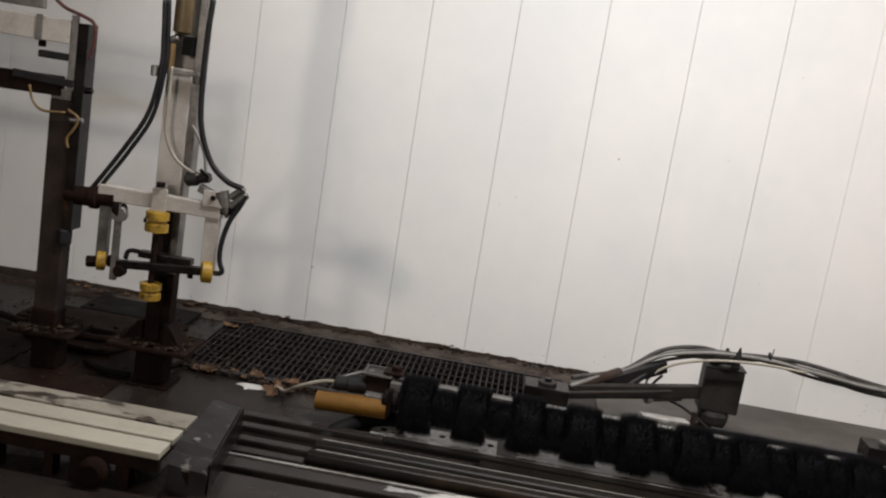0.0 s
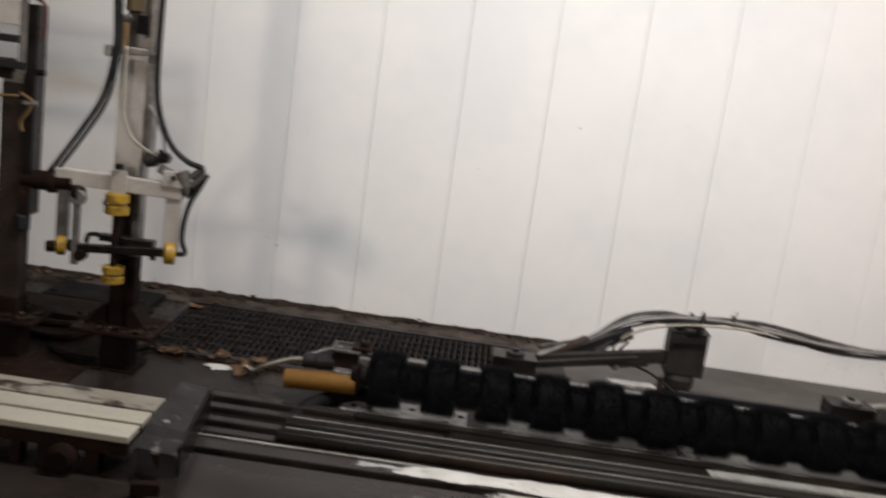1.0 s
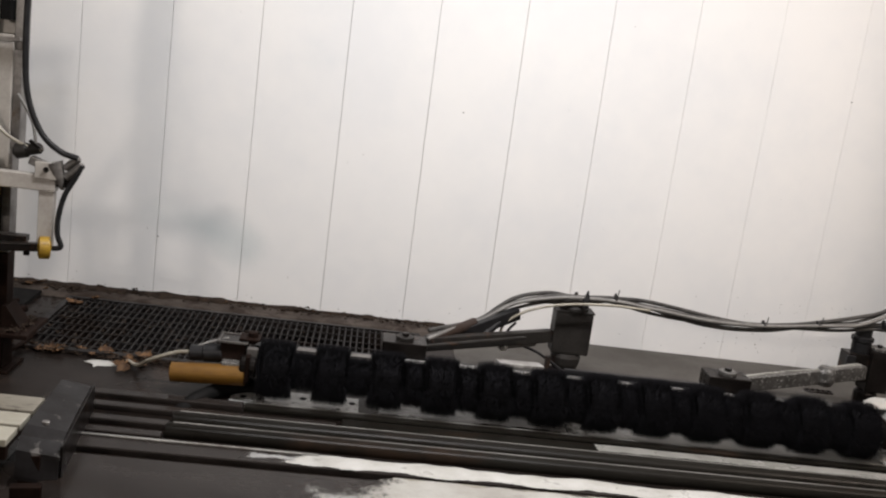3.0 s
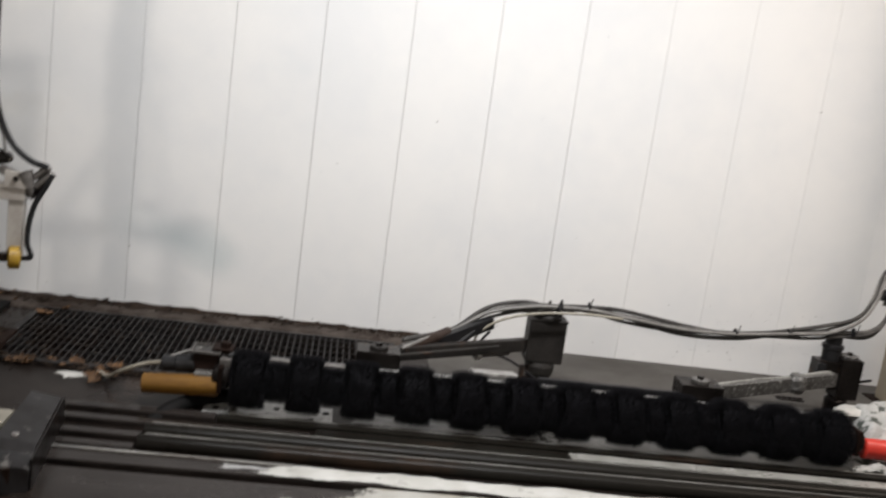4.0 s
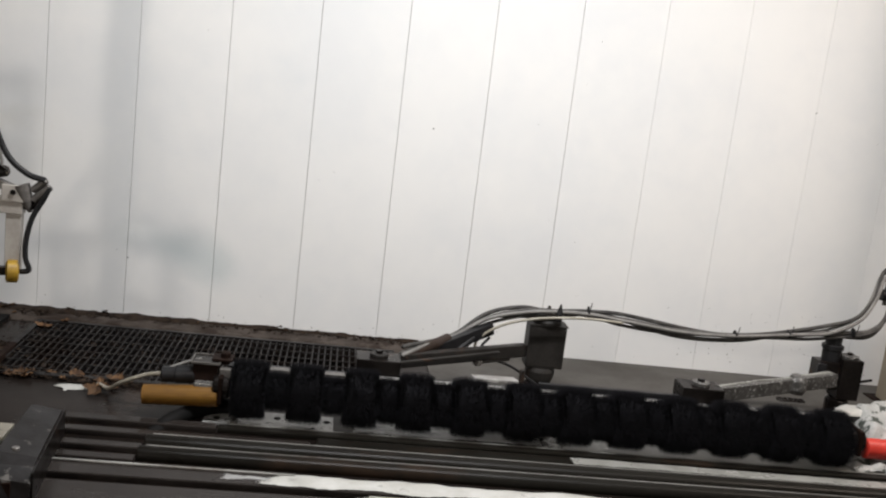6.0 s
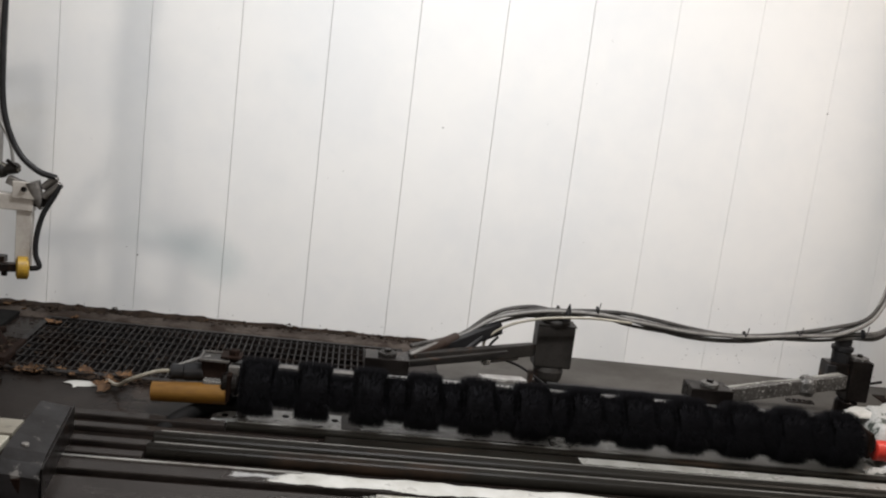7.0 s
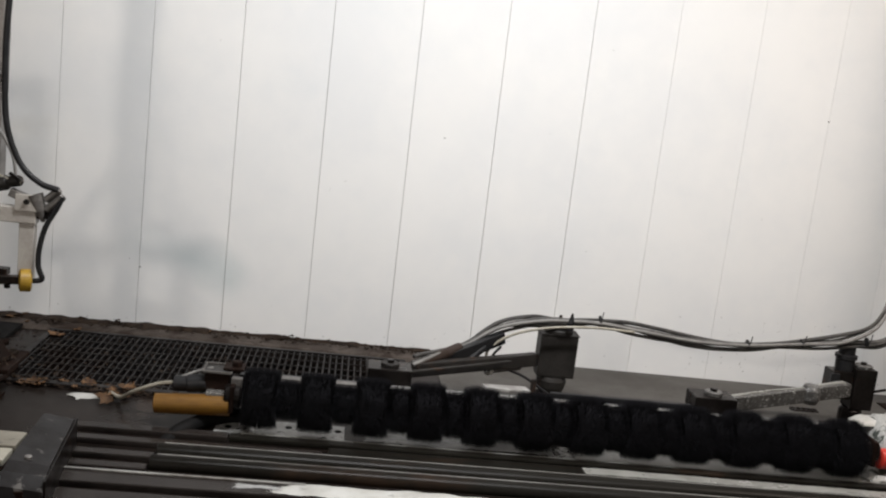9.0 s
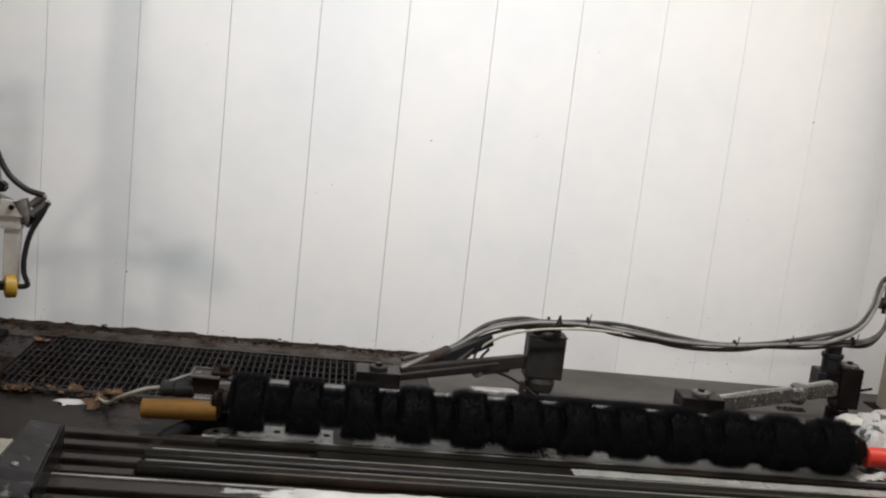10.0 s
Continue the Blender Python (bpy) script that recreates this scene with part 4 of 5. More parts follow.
def wash_column():
    c = thing("wash_column", "white and rusty wash arm column with yellow rollers", "machine column", (0.017, 0, 0))
    cx, cy = -1.330, 3.63
    part("pedestal", box(cx - 0.055, cx + 0.055, cy - 0.055, cy + 0.055, 0.012, 0.150, 0.005), RUST, c)
    part("pedestal_foot", box(cx - 0.085, cx + 0.085, cy - 0.085, cy + 0.085, 0, 0.0115, 0.003), RUST, c)
    part("base_plate", box(cx - 0.15, cx + 0.16, cy - 0.12, cy + 0.12, 0.1505, 0.168, 0.004), RUST, c)
    for s in (-1, 1):
        b = bmesh.new()
        vs = [b.verts.new(p) for p in ((cx + s * 0.045, cy - 0.05, 0.1685), (cx + s * 0.115, cy - 0.05, 0.1685), (cx + s * 0.06, cy - 0.05, 0.25), (cx + s * 0.045, cy - 0.05, 0.25))]
        f = b.faces.new(vs)
        ret = bmesh.ops.extrude_face_region(b, geom=[f])
        bmesh.ops.translate(b, vec=(0, 0.10, 0), verts=[v for v in ret["geom"] if isinstance(v, bmesh.types.BMVert)])
        bmesh.ops.recalc_face_normals(b, faces=b.faces)
        part("gusset", b, RUST, c)
    part("lower_column", box(cx - 0.040, cx + 0.018, cy - 0.03, cy + 0.05, 0.4305, 0.68, 0.004), POSTBROWN, c)
    part("column_foot", box(cx - 0.040, cx + 0.018, cy - 0.03, cy + 0.05, 0.1685, 0.430, 0.004), RUST, c, "darker lower end of the column")
    part("rear_channel", box(cx + 0.0185, cx + 0.050, cy - 0.02, cy + 0.05, 0.4405, 0.82, 0.003), GALV, c)
    part("channel_foot", box(cx + 0.0185, cx + 0.050, cy - 0.02, cy + 0.05, 0.1685, 0.440, 0.003), RUST, c, "darker lower end of the channel")
    part("upper_column", box(cx - 0.055, cx + 0.040, cy - 0.03, cy + 0.05, 0.681, 1.215, 0.004), WHITESTEEL, c, "white coated column")
    part("column_flange", box(cx + 0.0405, cx + 0.070, cy - 0.02, cy + 0.05, 0.8205, 2.60, 0.003), GALV, c)
    part("head_column", box(cx - 0.055, cx + 0.035, cy + 0.01, cy + 0.05, 1.2155, 2.60, 0.004), WHITESTEEL, c)
    bowl = part("fluid_bowl", lathe([(0, 0.015), (0.01, 0.034), (0.15, 0.034), (0.16, 0.028)], (cx - 0.010, cy - 0.035, 1.335), (0, 0, 1)), AMBERGLASS, c, "amber fluid bowl")
    part("bowl_cap", rod((cx - 0.010, cy - 0.035, 1.4955), (cx - 0.010, cy - 0.035, 1.56), 0.040), DARKSTEEL, bowl)
    part("bowl_bracket", box(cx + 0.0, cx + 0.035, cy - 0.05, cy + 0.009, 1.265, 1.333, 0.003), MATTBLACK, c)
    part("brass_valve", rod((cx - 0.036, cy - 0.05, 1.19), (cx - 0.036, cy - 0.05, 1.30), 0.012), YELLOWWIRE, c, "brass valve stem")
    part("valve_head", rod((cx - 0.052, cy - 0.05, 1.305), (cx - 0.015, cy - 0.05, 1.325), 0.014), GALV, c)
    part("clamp_bar", bar((cx - 0.085, cy - 0.055, 1.195), (cx + 0.075, cy - 0.055, 1.203), 0.02, 0.016, 0.003), GALV, c)
    part("clamp_ring", rod((cx - 0.085, cy - 0.06, 1.175), (cx - 0.085, cy - 0.06, 1.215), 0.018), CHROME, c)
    part("clamp_ring", rod((cx + 0.078, cy - 0.06, 1.170), (cx + 0.078, cy - 0.06, 1.20), 0.020), GALV, c)
    # yoke
    yy = 3.56
    part("yoke_bar", box(-1.575, -1.105, yy - 0.025, yy + 0.02, 0.696, 0.752, 0.004), WHITESTEEL, c)
    part("yoke_clamp", box(cx - 0.035, cx + 0.022, yy - 0.034, yy - 0.0255, 0.685, 0.775, 0.003), WHITESTEEL, c)
    part("yoke_bolt", rod((cx - 0.006, yy - 0.03, 0.78), (cx - 0.006, yy - 0.03, 0.80), 0.018, seg=6), DARKSTEEL, c)
    part("upright", box(-1.565, -1.527, yy - 0.018, yy + 0.018, 0.45, 0.6955, 0.004), GALV, c)
    part("upright", box(-1.494, -1.468, yy - 0.045, yy - 0.026, 0.405, 0.665, 0.005), GALV, c)
    part("upright", box(-1.163, -1.110, yy - 0.018, yy + 0.018, 0.49, 0.6955, 0.004), WHITESTEEL, c)
    part("lever_eye", rod((-1.478, yy - 0.05, 0.658), (-1.478, yy - 0.0255, 0.658), 0.030), GALV, c)
    part("lever_eye", rod((-1.455, yy - 0.06, 0.445), (-1.455, yy - 0.02, 0.445), 0.022), RUST, c)
    part("lower_bar", bar((-1.475, yy - 0.03, 0.468), (-1.14, yy - 0.03, 0.497), 0.03, 0.030, 0.003), DARKSTEEL, c)
    part("lower_clamp", box(-1.405, -1.20, yy - 0.01, yy + 0.03, 0.500, 0.525, 0.003), DARKSTEEL, c)
    part("roller_shaft", rod((cx - 0.006, yy - 0.03, 0.413), (cx - 0.006, yy - 0.03, 0.612), 0.012), RUST, c)
    part("roller_pin", rod((cx - 0.055, yy - 0.03, 0.650), (cx - 0.049, yy - 0.03, 0.650), 0.010), DARKSTEEL, c)
    part("lower_nut", rod((-1.19, yy - 0.03, 0.462), (-1.19, yy - 0.03, 0.48), 0.012, seg=6), DARKSTEEL, c)
    part("lever_hook", hose([(-1.455, yy, 0.485), (-1.445, yy, 0.515), (-1.41, yy, 0.520), (-1.385, yy, 0.508)], 0.009), BLACK, c, smooth=True)
    # rollers
    part("roller", spool((cx - 0.006, yy - 0.03, 0.612), (0, 0, 1), 0.080, 0.043), YELLOW, c, "yellow grooved roller")
    part("roller", spool((cx - 0.008, yy - 0.02, 0.350), (0, 0, 1), 0.068, 0.040), YELLOW, c, "yellow grooved roller")
    part("roller", lathe([(0, 0.028), (0.005, 0.040), (0.038, 0.040), (0.043, 0.028)], (-1.150, yy - 0.035, 0.495), (1, 0.35, 0)), YELLOW, c, "yellow guide wheel")
    part("roller", lathe([(0, 0.026), (0.005, 0.036), (0.032, 0.036), (0.036, 0.026)], (-1.552, yy - 0.035, 0.468), (1, 0.35, 0)), YELLOW, c, "yellow guide wheel")
    part("wheel_nut", rod((-1.585, yy - 0.045, 0.460), (-1.553, yy - 0.036, 0.463), 0.022, seg=8), RUST, c)
    part("wheel_hub", rod((-1.515, yy - 0.02, 0.470), (-1.475, yy - 0.015, 0.470), 0.022, seg=12), RUST, c)
    # swivel to the neighbour post
    part("swivel", lathe([(0, 0.036), (0.09, 0.036), (0.095, 0.044), (0.12, 0.044), (0.125, 0.032), (0.19, 0.032)], (-1.700, yy, 0.690), (1, 0, 0.06)), RUST, c, "rust-brown swivel barrel", smooth=False)
    part("swivel_nut", rod((-1.500, yy - 0.02, 0.670), (-1.470, yy - 0.03, 0.668), 0.030), DARKSTEEL, c)
    # fitting cluster at the yoke's end
    part("bracket", bar((-1.20, yy, 0.80), (-1.10, yy - 0.01, 0.765), 0.03, 0.03, 0.004), GALV, c)
    part("valve_body", lathe([(0, 0.016), (0.01, 0.027), (0.045, 0.027), (0.055, 0.020), (0.09, 0.020), (0.10, 0.012)], (-1.262, yy + 0.01, 0.818), (1, 0, 0.25)), TOWERSTEEL, c)
    part("valve_lever", bar((-1.20, yy - 0.02, 0.868), (-1.165, yy - 0.02, 0.845), 0.012, 0.012, 0.002), DARKSTEEL, c)
    part("yoke_tab", box(-1.175, -1.10, yy - 0.032, yy - 0.0255, 0.740, 0.80, 0.003), WHITESTEEL, c)
    part("yoke_tab_bolt", rod((-1.135, yy - 0.040, 0.775), (-1.135, yy - 0.0325, 0.775), 0.010, seg=6), DARKSTEEL, c)
    part("valve_cone", lathe([(0, 0.028), (0.06, 0.022), (0.10, 0.006)], (-1.115, yy - 0.01, 0.80), (0.35, 0, -1)), GALV, c)
    part("elbow", hose([(-1.085, yy, 0.728), (-1.065, yy, 0.735), (-1.055, yy, 0.76), (-1.055, yy, 0.79)], 0.012), DARKSTEEL, c, smooth=True)
    part("coupling", rod((-1.031, 3.545, 0.826), (-1.078, 3.550, 0.783), 0.013), GALV, c, "bright hose coupling")
    part("coupling", rod((-1.017, 3.545, 0.803), (-1.074, 3.550, 0.750), 0.014), GALV, c, "bright hose coupling")
    part("coupling_block", box(-1.105, -1.075, yy - 0.02, yy + 0.02, 0.715, 0.765, 0.004), DARKSTEEL, c)
    part("elbow_nut", rod((-1.10, yy, 0.725), (-1.07, yy, 0.73), 0.018, seg=6), DARKSTEEL, c)
    # hoses
    part("black_hose", hose([(-1.399, 3.550, 1.448), (-1.391, 3.550, 1.330), (-1.388, 3.550, 1.205), (-1.419, 3.550, 1.040), (-1.495, 3.550, 0.899), (-1.599, 3.550, 0.738), (-1.629, 3.550, 0.701)], 0.0085), BLACK, c, smooth=True)
    part("black_hose", hose([(-1.387, 3.560, 1.451), (-1.378, 3.560, 1.332), (-1.377, 3.560, 1.207), (-1.405, 3.560, 1.032), (-1.481, 3.560, 0.888), (-1.576, 3.560, 0.741), (-1.601, 3.560, 0.704)], 0.008), BLACK, c, smooth=True)
    part("black_hose", hose([(-1.220, 3.540, 1.474), (-1.226, 3.540, 1.355), (-1.227, 3.540, 1.214), (-1.215, 3.540, 1.033), (-1.166, 3.540, 0.906), (-1.099, 3.540, 0.844), (-1.033, 3.540, 0.824)], 0.0105), BLACK, c, smooth=True)
    part("black_hose", hose([(-1.018, 3.540, 0.803), (-1.036, 3.540, 0.760), (-1.071, 3.540, 0.691), (-1.089, 3.540, 0.613), (-1.090, 3.540, 0.548), (-1.076, 3.540, 0.503), (-1.106, 3.540, 0.493)], 0.0095), BLACK, c, smooth=True)
    part("thin_hose", hose([(-1.351, 3.560, 1.219), (-1.352, 3.560, 1.092), (-1.350, 3.560, 0.979), (-1.305, 3.560, 0.892), (-1.224, 3.560, 0.846), (-1.165, 3.560, 0.835)], 0.0065), PALEHOSE, c, smooth=True)
    part("thin_hose", hose([(-1.268, 3.600, 1.017), (-1.238, 3.600, 0.974), (-1.209, 3.600, 0.915), (-1.197, 3.600, 0.843)], 0.006), GREYTUBE, c, smooth=True)
    part("head_hose", hose([(-1.410, 3.600, 1.450), (-1.402, 3.600, 1.371), (-1.401, 3.600, 1.249)], 0.011), BLACK, c, smooth=True)
    return c


wash_column()


def gate_post():
    p = thing("gate_post", "rust-brown steel post with pale cross arms", "machine post", (0, 0, 0))
    px, py = -1.712, 3.58
    part("pedestal", box(px - 0.05, px + 0.05, py - 0.05, py + 0.05, 0.012, 0.150, 0.005), RUST, p)
    part("pedestal_foot", box(px - 0.08, px + 0.08, py - 0.08, py + 0.08, 0, 0.0115, 0.003), RUST, p)
    part("base_plate", box(px - 0.12, px + 0.12, py - 0.11, py + 0.11, 0.1505, 0.166, 0.004), RUST, p)
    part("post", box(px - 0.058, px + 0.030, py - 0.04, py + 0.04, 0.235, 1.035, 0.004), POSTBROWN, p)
    # The post's lower end, in a darker material than the rest.
    part("post_shoe", box(px - 0.062, px + 0.034, py - 0.044, py + 0.044, 0.1665, 0.2345, 0.004), RUST, p, "dark lower end of the post")
    part("post_cap", box(px - 0.058, px + 0.02, py - 0.04, py + 0.04, 1.0355, 1.075, 0.004), GALV, p)
    part("side_angle", box(px + 0.0305, px + 0.068, py - 0.05, py + 0.03, 0.56, 1.32, 0.003), DARKSTEEL, p)
    part("edge_channel", box(px + 0.005, px + 0.030, py - 0.055, py - 0.0405, 1.0755, 1.345, 0.003), GALV, p)
    part("cross_arm", box(-3.2, px + 0.004, py - 0.055, py - 0.01, 1.240, 1.325, 0.004), WHITESTEEL, p, "pale grey upper arm")
    part("upper_arm", box(-3.2, px - 0.11, py - 0.045, py - 0.015, 1.350, 1.42, 0.004), GALV, p)
    part("arm_block", box(px - 0.125, px - 0.10, py - 0.06, py - 0.0555, 1.238, 1.33, 0.003), GALV, p)
    part("arm_bolt", rod((px - 0.11, py - 0.03, 1.215), (px - 0.11, py - 0.03, 1.239), 0.014, seg=6), RUST, p)
    part("latch", box(px - 0.115, px + 0.004, py - 0.05, py - 0.02, 1.178, 1.205, 0.006), BLACK, p)
    part("lower_arm", bar((-3.2, py - 0.03, 1.052), (px - 0.02, py - 0.03, 1.085), 0.04, 0.072, 0.005), RUST, p)
    part("arm_tongue", bar((px - 0.20, py - 0.055, 1.11), (px + 0.03, py - 0.055, 1.10), 0.008, 0.028, 0.002), BLACK, p)
    part("side_lug", rod((px + 0.04, py - 0.03, 1.08), (px + 0.095, py - 0.03, 1.085), 0.012), DARKSTEEL, p)
    part("side_lug", rod((px + 0.03, py - 0.055, 0.97), (px + 0.08, py - 0.055, 0.975), 0.010), GALV, p)
    part("lower_nut", rod((px + 0.035, py - 0.03, 0.50), (px + 0.035, py - 0.03, 0.56), 0.030, seg=8), BLACK, p)
    part("red_hose", hose([(-1.767, 3.520, 1.389), (-1.727, 3.520, 1.365), (-1.657, 3.520, 1.345), (-1.617, 3.520, 1.322), (-1.614, 3.520, 1.262), (-1.627, 3.520, 1.199)], 0.0065), REDWIRE, p, smooth=True)
    part("ochre_tube", hose([(-1.843, 3.520, 1.074), (-1.825, 3.520, 1.019), (-1.786, 3.520, 0.990), (-1.700, 3.520, 0.994)], 0.005), YELLOWWIRE, p, smooth=True)
    part("ochre_tube", hose([(-1.690, 3.520, 1.006), (-1.649, 3.520, 0.981), (-1.663, 3.520, 0.938), (-1.685, 3.520, 0.903), (-1.678, 3.520, 0.868)], 0.0055), YELLOWWIRE, p, smooth=True)
    return p


gate_post()


# ---- pipes, plates and litter on the floor ----
def floor_pipe(pts, r, material=RUST):
    t = thing("floor_pipe", "dark rusty pipe lying on the wet floor", "pipe", (0, 0, 0), "floor pipes")
    part("pipe", hose(pts, r), material, t, smooth=True)


floor_pipe([(-1.95, 3.85, 0.02), (-1.62, 3.78, 0.02), (-1.52, 3.95, 0.02), (-1.45, 4.05, 0.02)], 0.014)
floor_pipe([(-2.2, 4.05, 0.02), (-1.9, 3.95, 0.02), (-1.65, 3.96, 0.02), (-1.55, 4.1, 0.02), (-1.42, 4.3, 0.02)], 0.016)
floor_pipe([(-1.60, 3.66, 0.02), (-1.48, 3.60, 0.02), (-1.39, 3.60, 0.02)], 0.012, MATTBLACK)
floor_pipe([(-1.30, 3.70, 0.02), (-1.28, 3.85, 0.02), (-1.28, 4.0, 0.02)], 0.010)


def steel_plate(x0, x1, y0, y1, z1, material, label):
    t = thing("floor_plate", label, "plate", (0, 0, 0))
    part("plate", box(x0, x1, y0, y1, 0.001, z1, 0.003), material, t)
    for x in (x0 + 0.04, x1 - 0.04):
        part("bolt", rod((x, y0 + 0.04, z1), (x, y0 + 0.04, z1 + 0.012), 0.012, seg=6), RUST, t)


steel_plate(-2.9, -1.86, 3.14, 3.98, 0.006, RUST, "broad rusty brown floor plate under the posts")
steel_plate(-1.85, -1.40, 3.14, 3.98, 0.0065, RUST, "broad rusty brown floor plate under the posts")
steel_plate(-2.1, -1.62, 4.05, 4.3, 0.03, RUST, "rusty steel floor plate beside the posts")
steel_plate(-1.95, -1.45, 4.35, 4.6, 0.02, MATTBLACK, "black wet steel floor plate near the wall")


def leaf_mesh(seed):
    rng = random.Random(seed)
    b = bmesh.new()
    n = 9
    rim, mid = [], []
    lobes = rng.uniform(0.15, 0.4)
    curl = rng.uniform(0.2, 0.7)
    for i in range(n + 1):
        u = i / n
        w = 0.42 * math.sin(math.pi * u ** 0.8) * (1 + lobes * math.sin(u * 17 + seed))
        z = curl * (u - 0.5) ** 2
        rim.append((b.verts.new((u - 0.5, -w, z + curl * w * rng.uniform(0.5, 1.1))), b.verts.new((u - 0.5, 0, z)), b.verts.new((u - 0.5, w, z + curl * w * rng.uniform(0.5, 1.1)))))
    for p, q in zip(rim, rim[1:]):
        b.faces.new((p[0], q[0], q[1], p[1]))
        b.faces.new((p[1], q[1], q[2], p[2]))
    bmesh.ops.remove_doubles(b, verts=b.verts, dist=1e-4)
    ret = bmesh.ops.extrude_face_region(b, geom=b.faces[:])
    bmesh.ops.translate(b, vec=(0, 0, 0.02), verts=[v for v in ret["geom"] if isinstance(v, bmesh.types.BMVert)])
    bmesh.ops.recalc_face_normals(b, faces=b.faces)
    me = bpy.data.meshes.new("dry_leaf")
    b.to_mesh(me)
    b.free()
    me.materials.append(LEAF)
    return me


LEAVES = [leaf_mesh(s) for s in range(5)]


def leaf(x, y, z, size, label="curled brown dry leaf on the wet floor"):
    ob = new("dry_leaf", LEAVES[random.randrange(5)])
    ob.location, ob.scale = (x, y, z + size * 0.05), (size, size, size)
    ob.rotation_euler = (random.uniform(-0.3, 0.3), random.uniform(-0.3, 0.3), random.uniform(0, 6.28))
    tagged(ob, label, "leaf", "dry leaves")


for lx, ly, ls in ((-1.20, 4.58, 0.05), (-1.24, 3.87, 0.04), (-0.93, 3.86, 0.055), (-0.80, 3.85, 0.06), (-0.86, 3.83, 0.045), (-0.84, 3.76, 0.06), (-0.88, 3.74, 0.05), (-1.12, 3.85, 0.03), (-1.30, 3.9, 0.04), (-0.98, 3.90, 0.04), (-0.75, 3.84, 0.04), (-0.80, 3.77, 0.05), (-1.05, 3.87, 0.035), (-0.96, 3.875, 0.065), (-0.815, 3.85, 0.07), (-0.85, 3.70, 0.06), (-1.16, 3.84, 0.065), (-1.27, 4.47, 0.085), (-1.13, 3.82, 0.05)):
    leaf(lx, ly, 0.008, ls)
for i in range(14):
    lx = random.uniform(-1.36, -0.62)
    leaf(lx, 3.855 - 0.05 * (lx + 1.0) + random.gauss(0, 0.022), 0.008, random.uniform(0.018, 0.05))
for lx in (-1.52, -1.33, -1.30, -1.23, -0.62, -0.20, -0.12, 0.46, 0.50, 0.40, -0.75, -0.45):
    leaf(lx, 4.71 + random.uniform(-0.02, 0.02), 0.022, random.uniform(0.015, 0.035), "small dark dry leaf caught on the kerb")
for i in range(14):
    leaf(random.uniform(-2.15, -1.36), random.uniform(4.61, 4.735), 0.022, random.uniform(0.02, 0.05), "small dark dry leaf caught on the kerb")


def leaf_litter():
    """Crumbled leaf bits along the drain's edge and the kerb."""
    b = bmesh.new()
    rng = random.Random(4)

    def crumb(x, y, z, s):
        c = Vector((x, y, z))
        vs = [b.verts.new(c + Vector((rng.uniform(-1, 1), rng.uniform(-1, 1), rng.uniform(0, 0.8))) * s) for _ in range(4)]
        for f in ((0, 1, 2), (0, 2, 3), (0, 3, 1), (1, 3, 2)):
            b.faces.new([vs[k] for k in f])

    for _ in range(800):
        x = rng.uniform(-1.4, -0.55)
        crumb(x, 3.86 + rng.gauss(0, 0.028) - 0.05 * (x + 1.0), 0.004, rng.uniform(0.004, 0.020))
    for _ in range(700):
        x = rng.uniform(-2.6, 0.5)
        crumb(x, 4.705 + min(rng.gauss(0, 0.025), 0.035), 0.020, rng.uniform(0.004, 0.016) * (1 if rng.random() < 0.93 else 2.0))
    for _ in range(450):
        u = rng.random() ** 1.6
        crumb(-1.28 + 0.85 * u, rng.uniform(3.90, 4.54), 0.005, rng.uniform(0.004, 0.013))
    for _ in range(160):
        crumb(rng.uniform(-1.28, 0.25), rng.uniform(4.1, 4.5), 0.012, rng.uniform(0.003, 0.009))
    for _ in range(700):
        x, y = rng.uniform(-2.3, -1.15), rng.uniform(3.42, 4.6)
        crumb(x, y, 0.002, rng.uniform(0.004, 0.016))
    for px, py, w in ((-1.313, 3.63, 0.14), (-1.712, 3.58, 0.11)):
        for _ in range(240):
            crumb(px + rng.uniform(-w, w), py + rng.uniform(-0.11, 0.11), 0.168, rng.uniform(0.006, 0.022))
    for x, y in ((-1.93, 4.62), (-1.30, 4.66), (-1.36, 4.62), (-1.60, 4.64), (-1.05, 4.70), (-0.22, 4.71), (0.45, 4.71)):
        for _ in range(20):
            crumb(x + rng.gauss(0, 0.03), y + rng.gauss(0, 0.012), 0.022 + abs(rng.gauss(0, 0.005)), rng.uniform(0.006, 0.018))
    return b


tagged(part("leaf_litter", leaf_litter(), MUD), "dark crumbled leaf litter along the kerb and drain", "litter", kind="stuff")


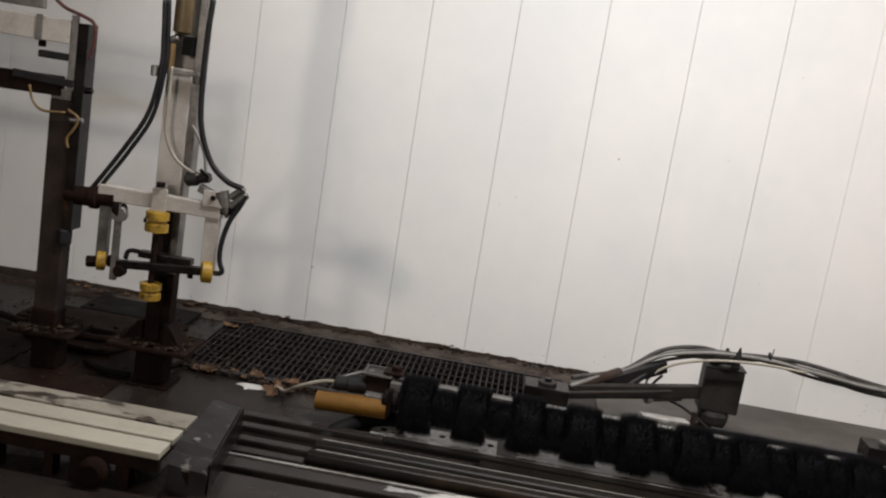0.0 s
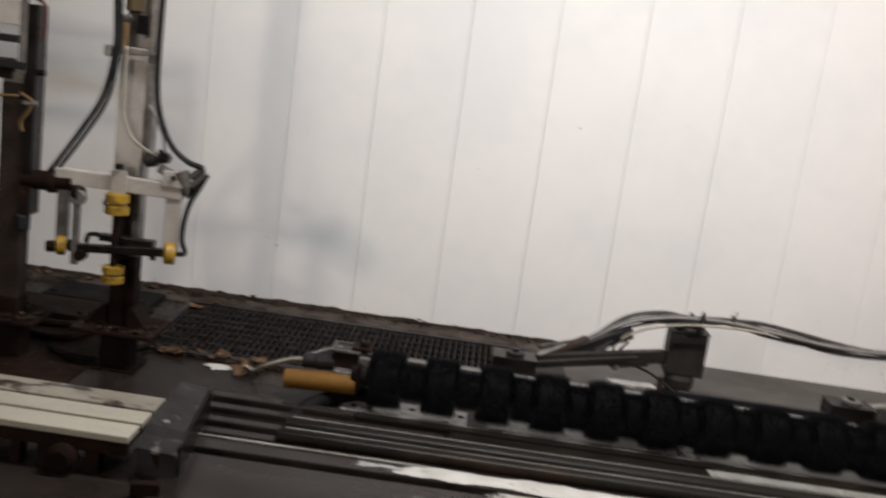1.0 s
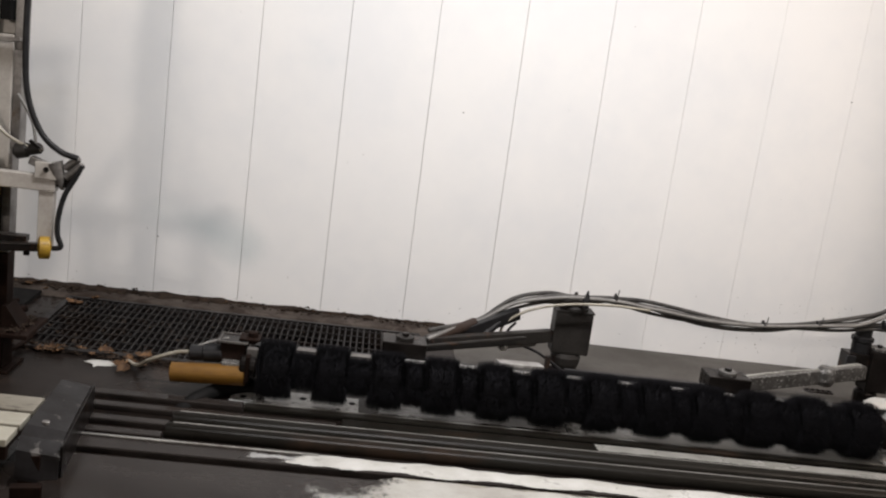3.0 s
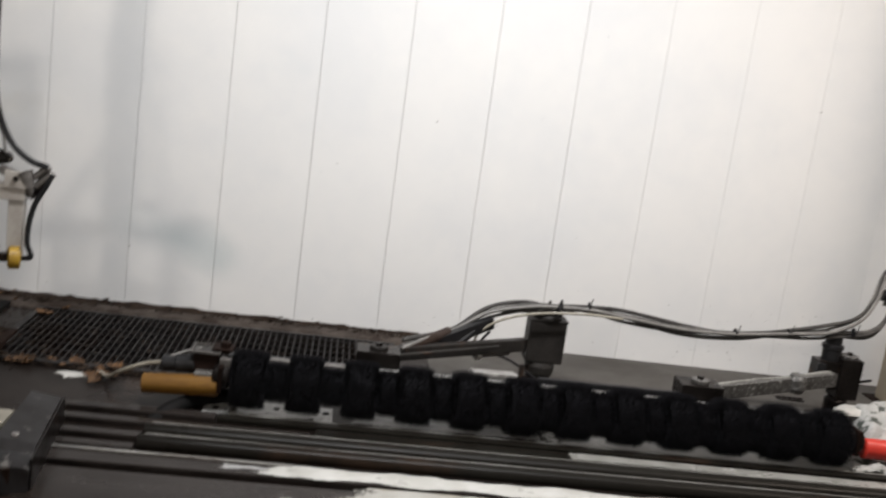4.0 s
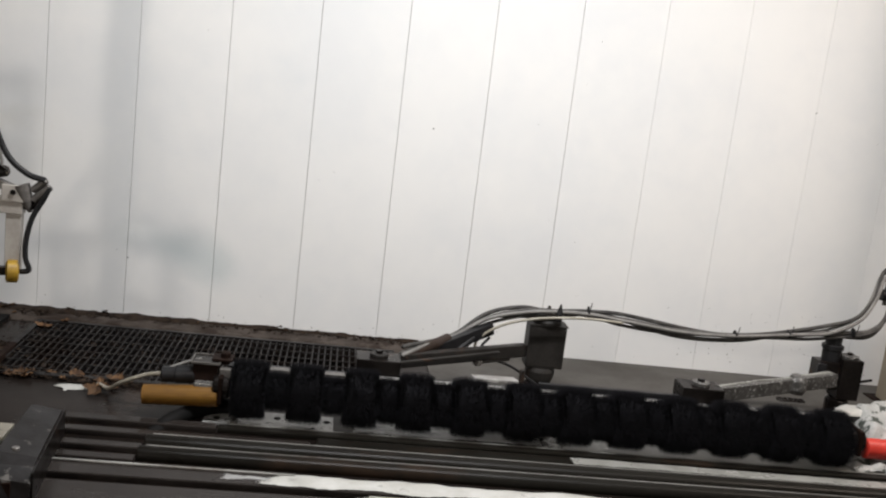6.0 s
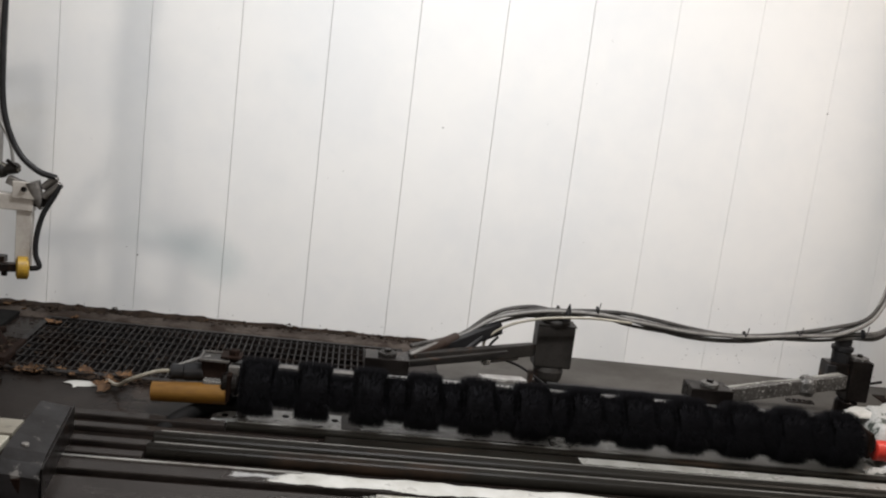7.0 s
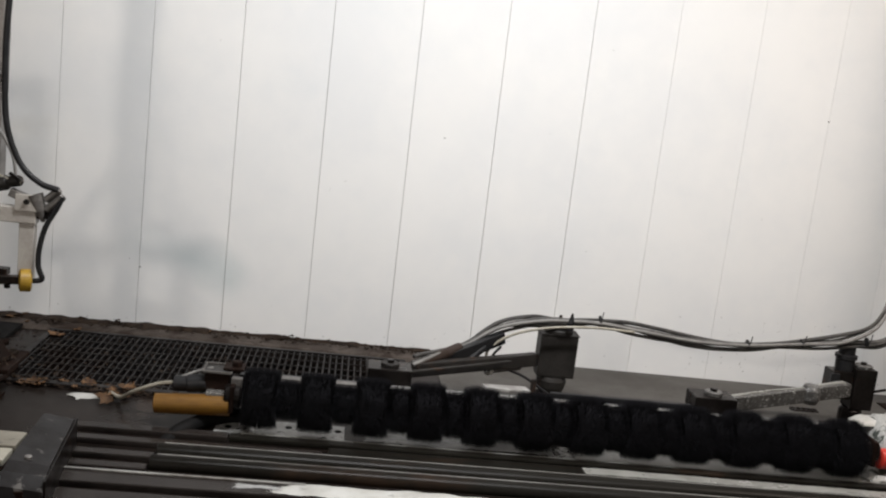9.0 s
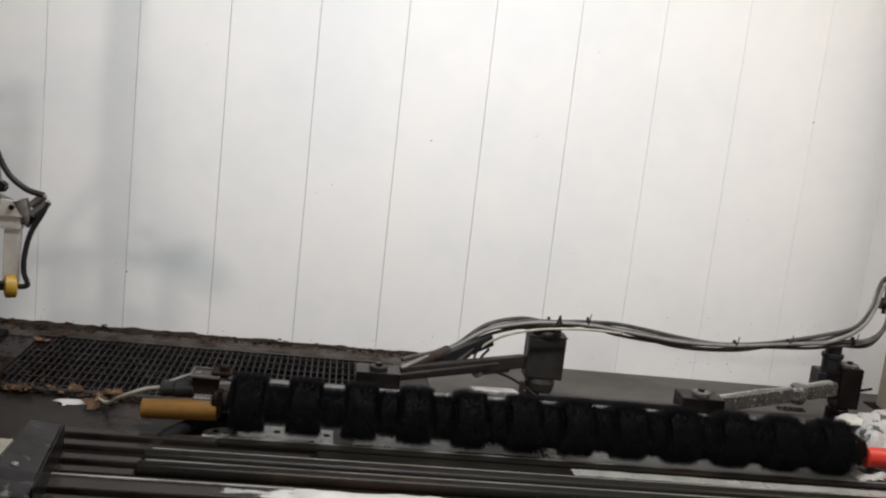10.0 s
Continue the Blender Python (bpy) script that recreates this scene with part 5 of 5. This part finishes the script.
def mud_ridge():
    """Sediment banked against the wall foot, thick to the west and thin to the east."""
    b = bmesh.new()
    rows = []
    n = 520
    for i in range(n + 1):
        x = -2.8 + 4.2 * i / n
        fade = max(0.0, min(1.0, (1.3 - x) / 1.6))
        lump = max(0.0, noise.noise((x * 4.3, 2.0, 0.5)) + 0.25) + 0.9 * max(0.0, noise.noise((x * 17, 5.0, 1.5)))
        h = 0.002 + fade * (0.003 + 0.014 * lump)
        d = 0.010 + fade * (0.016 + 0.035 * lump) + 0.05 * max(0.0, min(1.0, (-0.7 - x) / 0.5)) * (0.5 + lump)
        wob = 0.004 * noise.noise((x * 40, 0, 9))
        y = WALL_Y - 0.0045
        if x > 0.45:
            break
        rows.append([b.verts.new(p) for p in ((x, y - d, 0.019), (x, y - d * 0.8 + wob, 0.0215 + h * 0.45), (x, y - d * 0.45, 0.0215 + h * 0.85 + wob * 0.5), (x, y - d * 0.15, 0.0215 + h), (x, y, 0.0215 + h * 0.9))])
    for p, q in zip(rows, rows[1:]):
        for j in range(4):
            b.faces.new((p[j], q[j], q[j + 1], p[j + 1]))
    return b


tagged(part("mud_ridge", mud_ridge(), MUD, smooth=True), "dark uneven mud banked along the wall foot", "mud", kind="stuff")


def wall_flecks():
    """Specks of dirt thrown onto the wall, mostly low down."""
    b = bmesh.new()
    rng = random.Random(12)

    def fleck(x, z, sx, sz):
        c = Vector((x, WALL_Y - 0.0032, z))
        n = 6
        vs = [b.verts.new(c + Vector((math.cos(k * 2 * math.pi / n) * sx * rng.uniform(0.6, 1), 0, math.sin(k * 2 * math.pi / n) * sz * rng.uniform(0.6, 1)))) for k in range(n)]
        top = b.verts.new(c - Vector((0, 0.0015, 0)))
        for k in range(n):
            b.faces.new((vs[k], vs[(k + 1) % n], top))

    for _ in range(70):
        fleck(rng.gauss(2.15, 0.22), rng.uniform(0.06, 0.34), rng.uniform(0.001, 0.0028), rng.uniform(0.001, 0.004))
    for _ in range(60):
        fleck(rng.uniform(-2.4, 2.8), 0.03 + abs(rng.gauss(0, 0.06)), rng.uniform(0.001, 0.004), rng.uniform(0.001, 0.004))
    for _ in range(16):
        fleck(rng.uniform(-2.2, 2.6), rng.uniform(0.2, 1.6), rng.uniform(0.001, 0.0025), rng.uniform(0.001, 0.003))
    for x, z in ((-0.971, 0.304), (0.400, 1.068), (2.253, 1.351)):
        fleck(x, z, 0.005, 0.004)
    return b


tagged(part("wall_flecks", wall_flecks(), CURB), "small dark dirt flecks on the white wall", "dirt", kind="stuff")

# ---- wall panels ----
first_panel = None
for k in range(-13, 20):
    x = PANEL_X + PANEL_W * k
    if x < -6.6 or x + PANEL_W > 6.9:
        continue
    if first_panel is None:
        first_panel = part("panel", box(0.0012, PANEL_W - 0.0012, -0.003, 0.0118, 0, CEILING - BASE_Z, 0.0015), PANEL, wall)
        ob = first_panel
    else:
        ob = new("panel", first_panel.data)
        ob.parent = wall
    ob.location = (x, WALL_Y, BASE_Z)
    ob.scale.x = 1.0030 if k > 5 else 1.0016
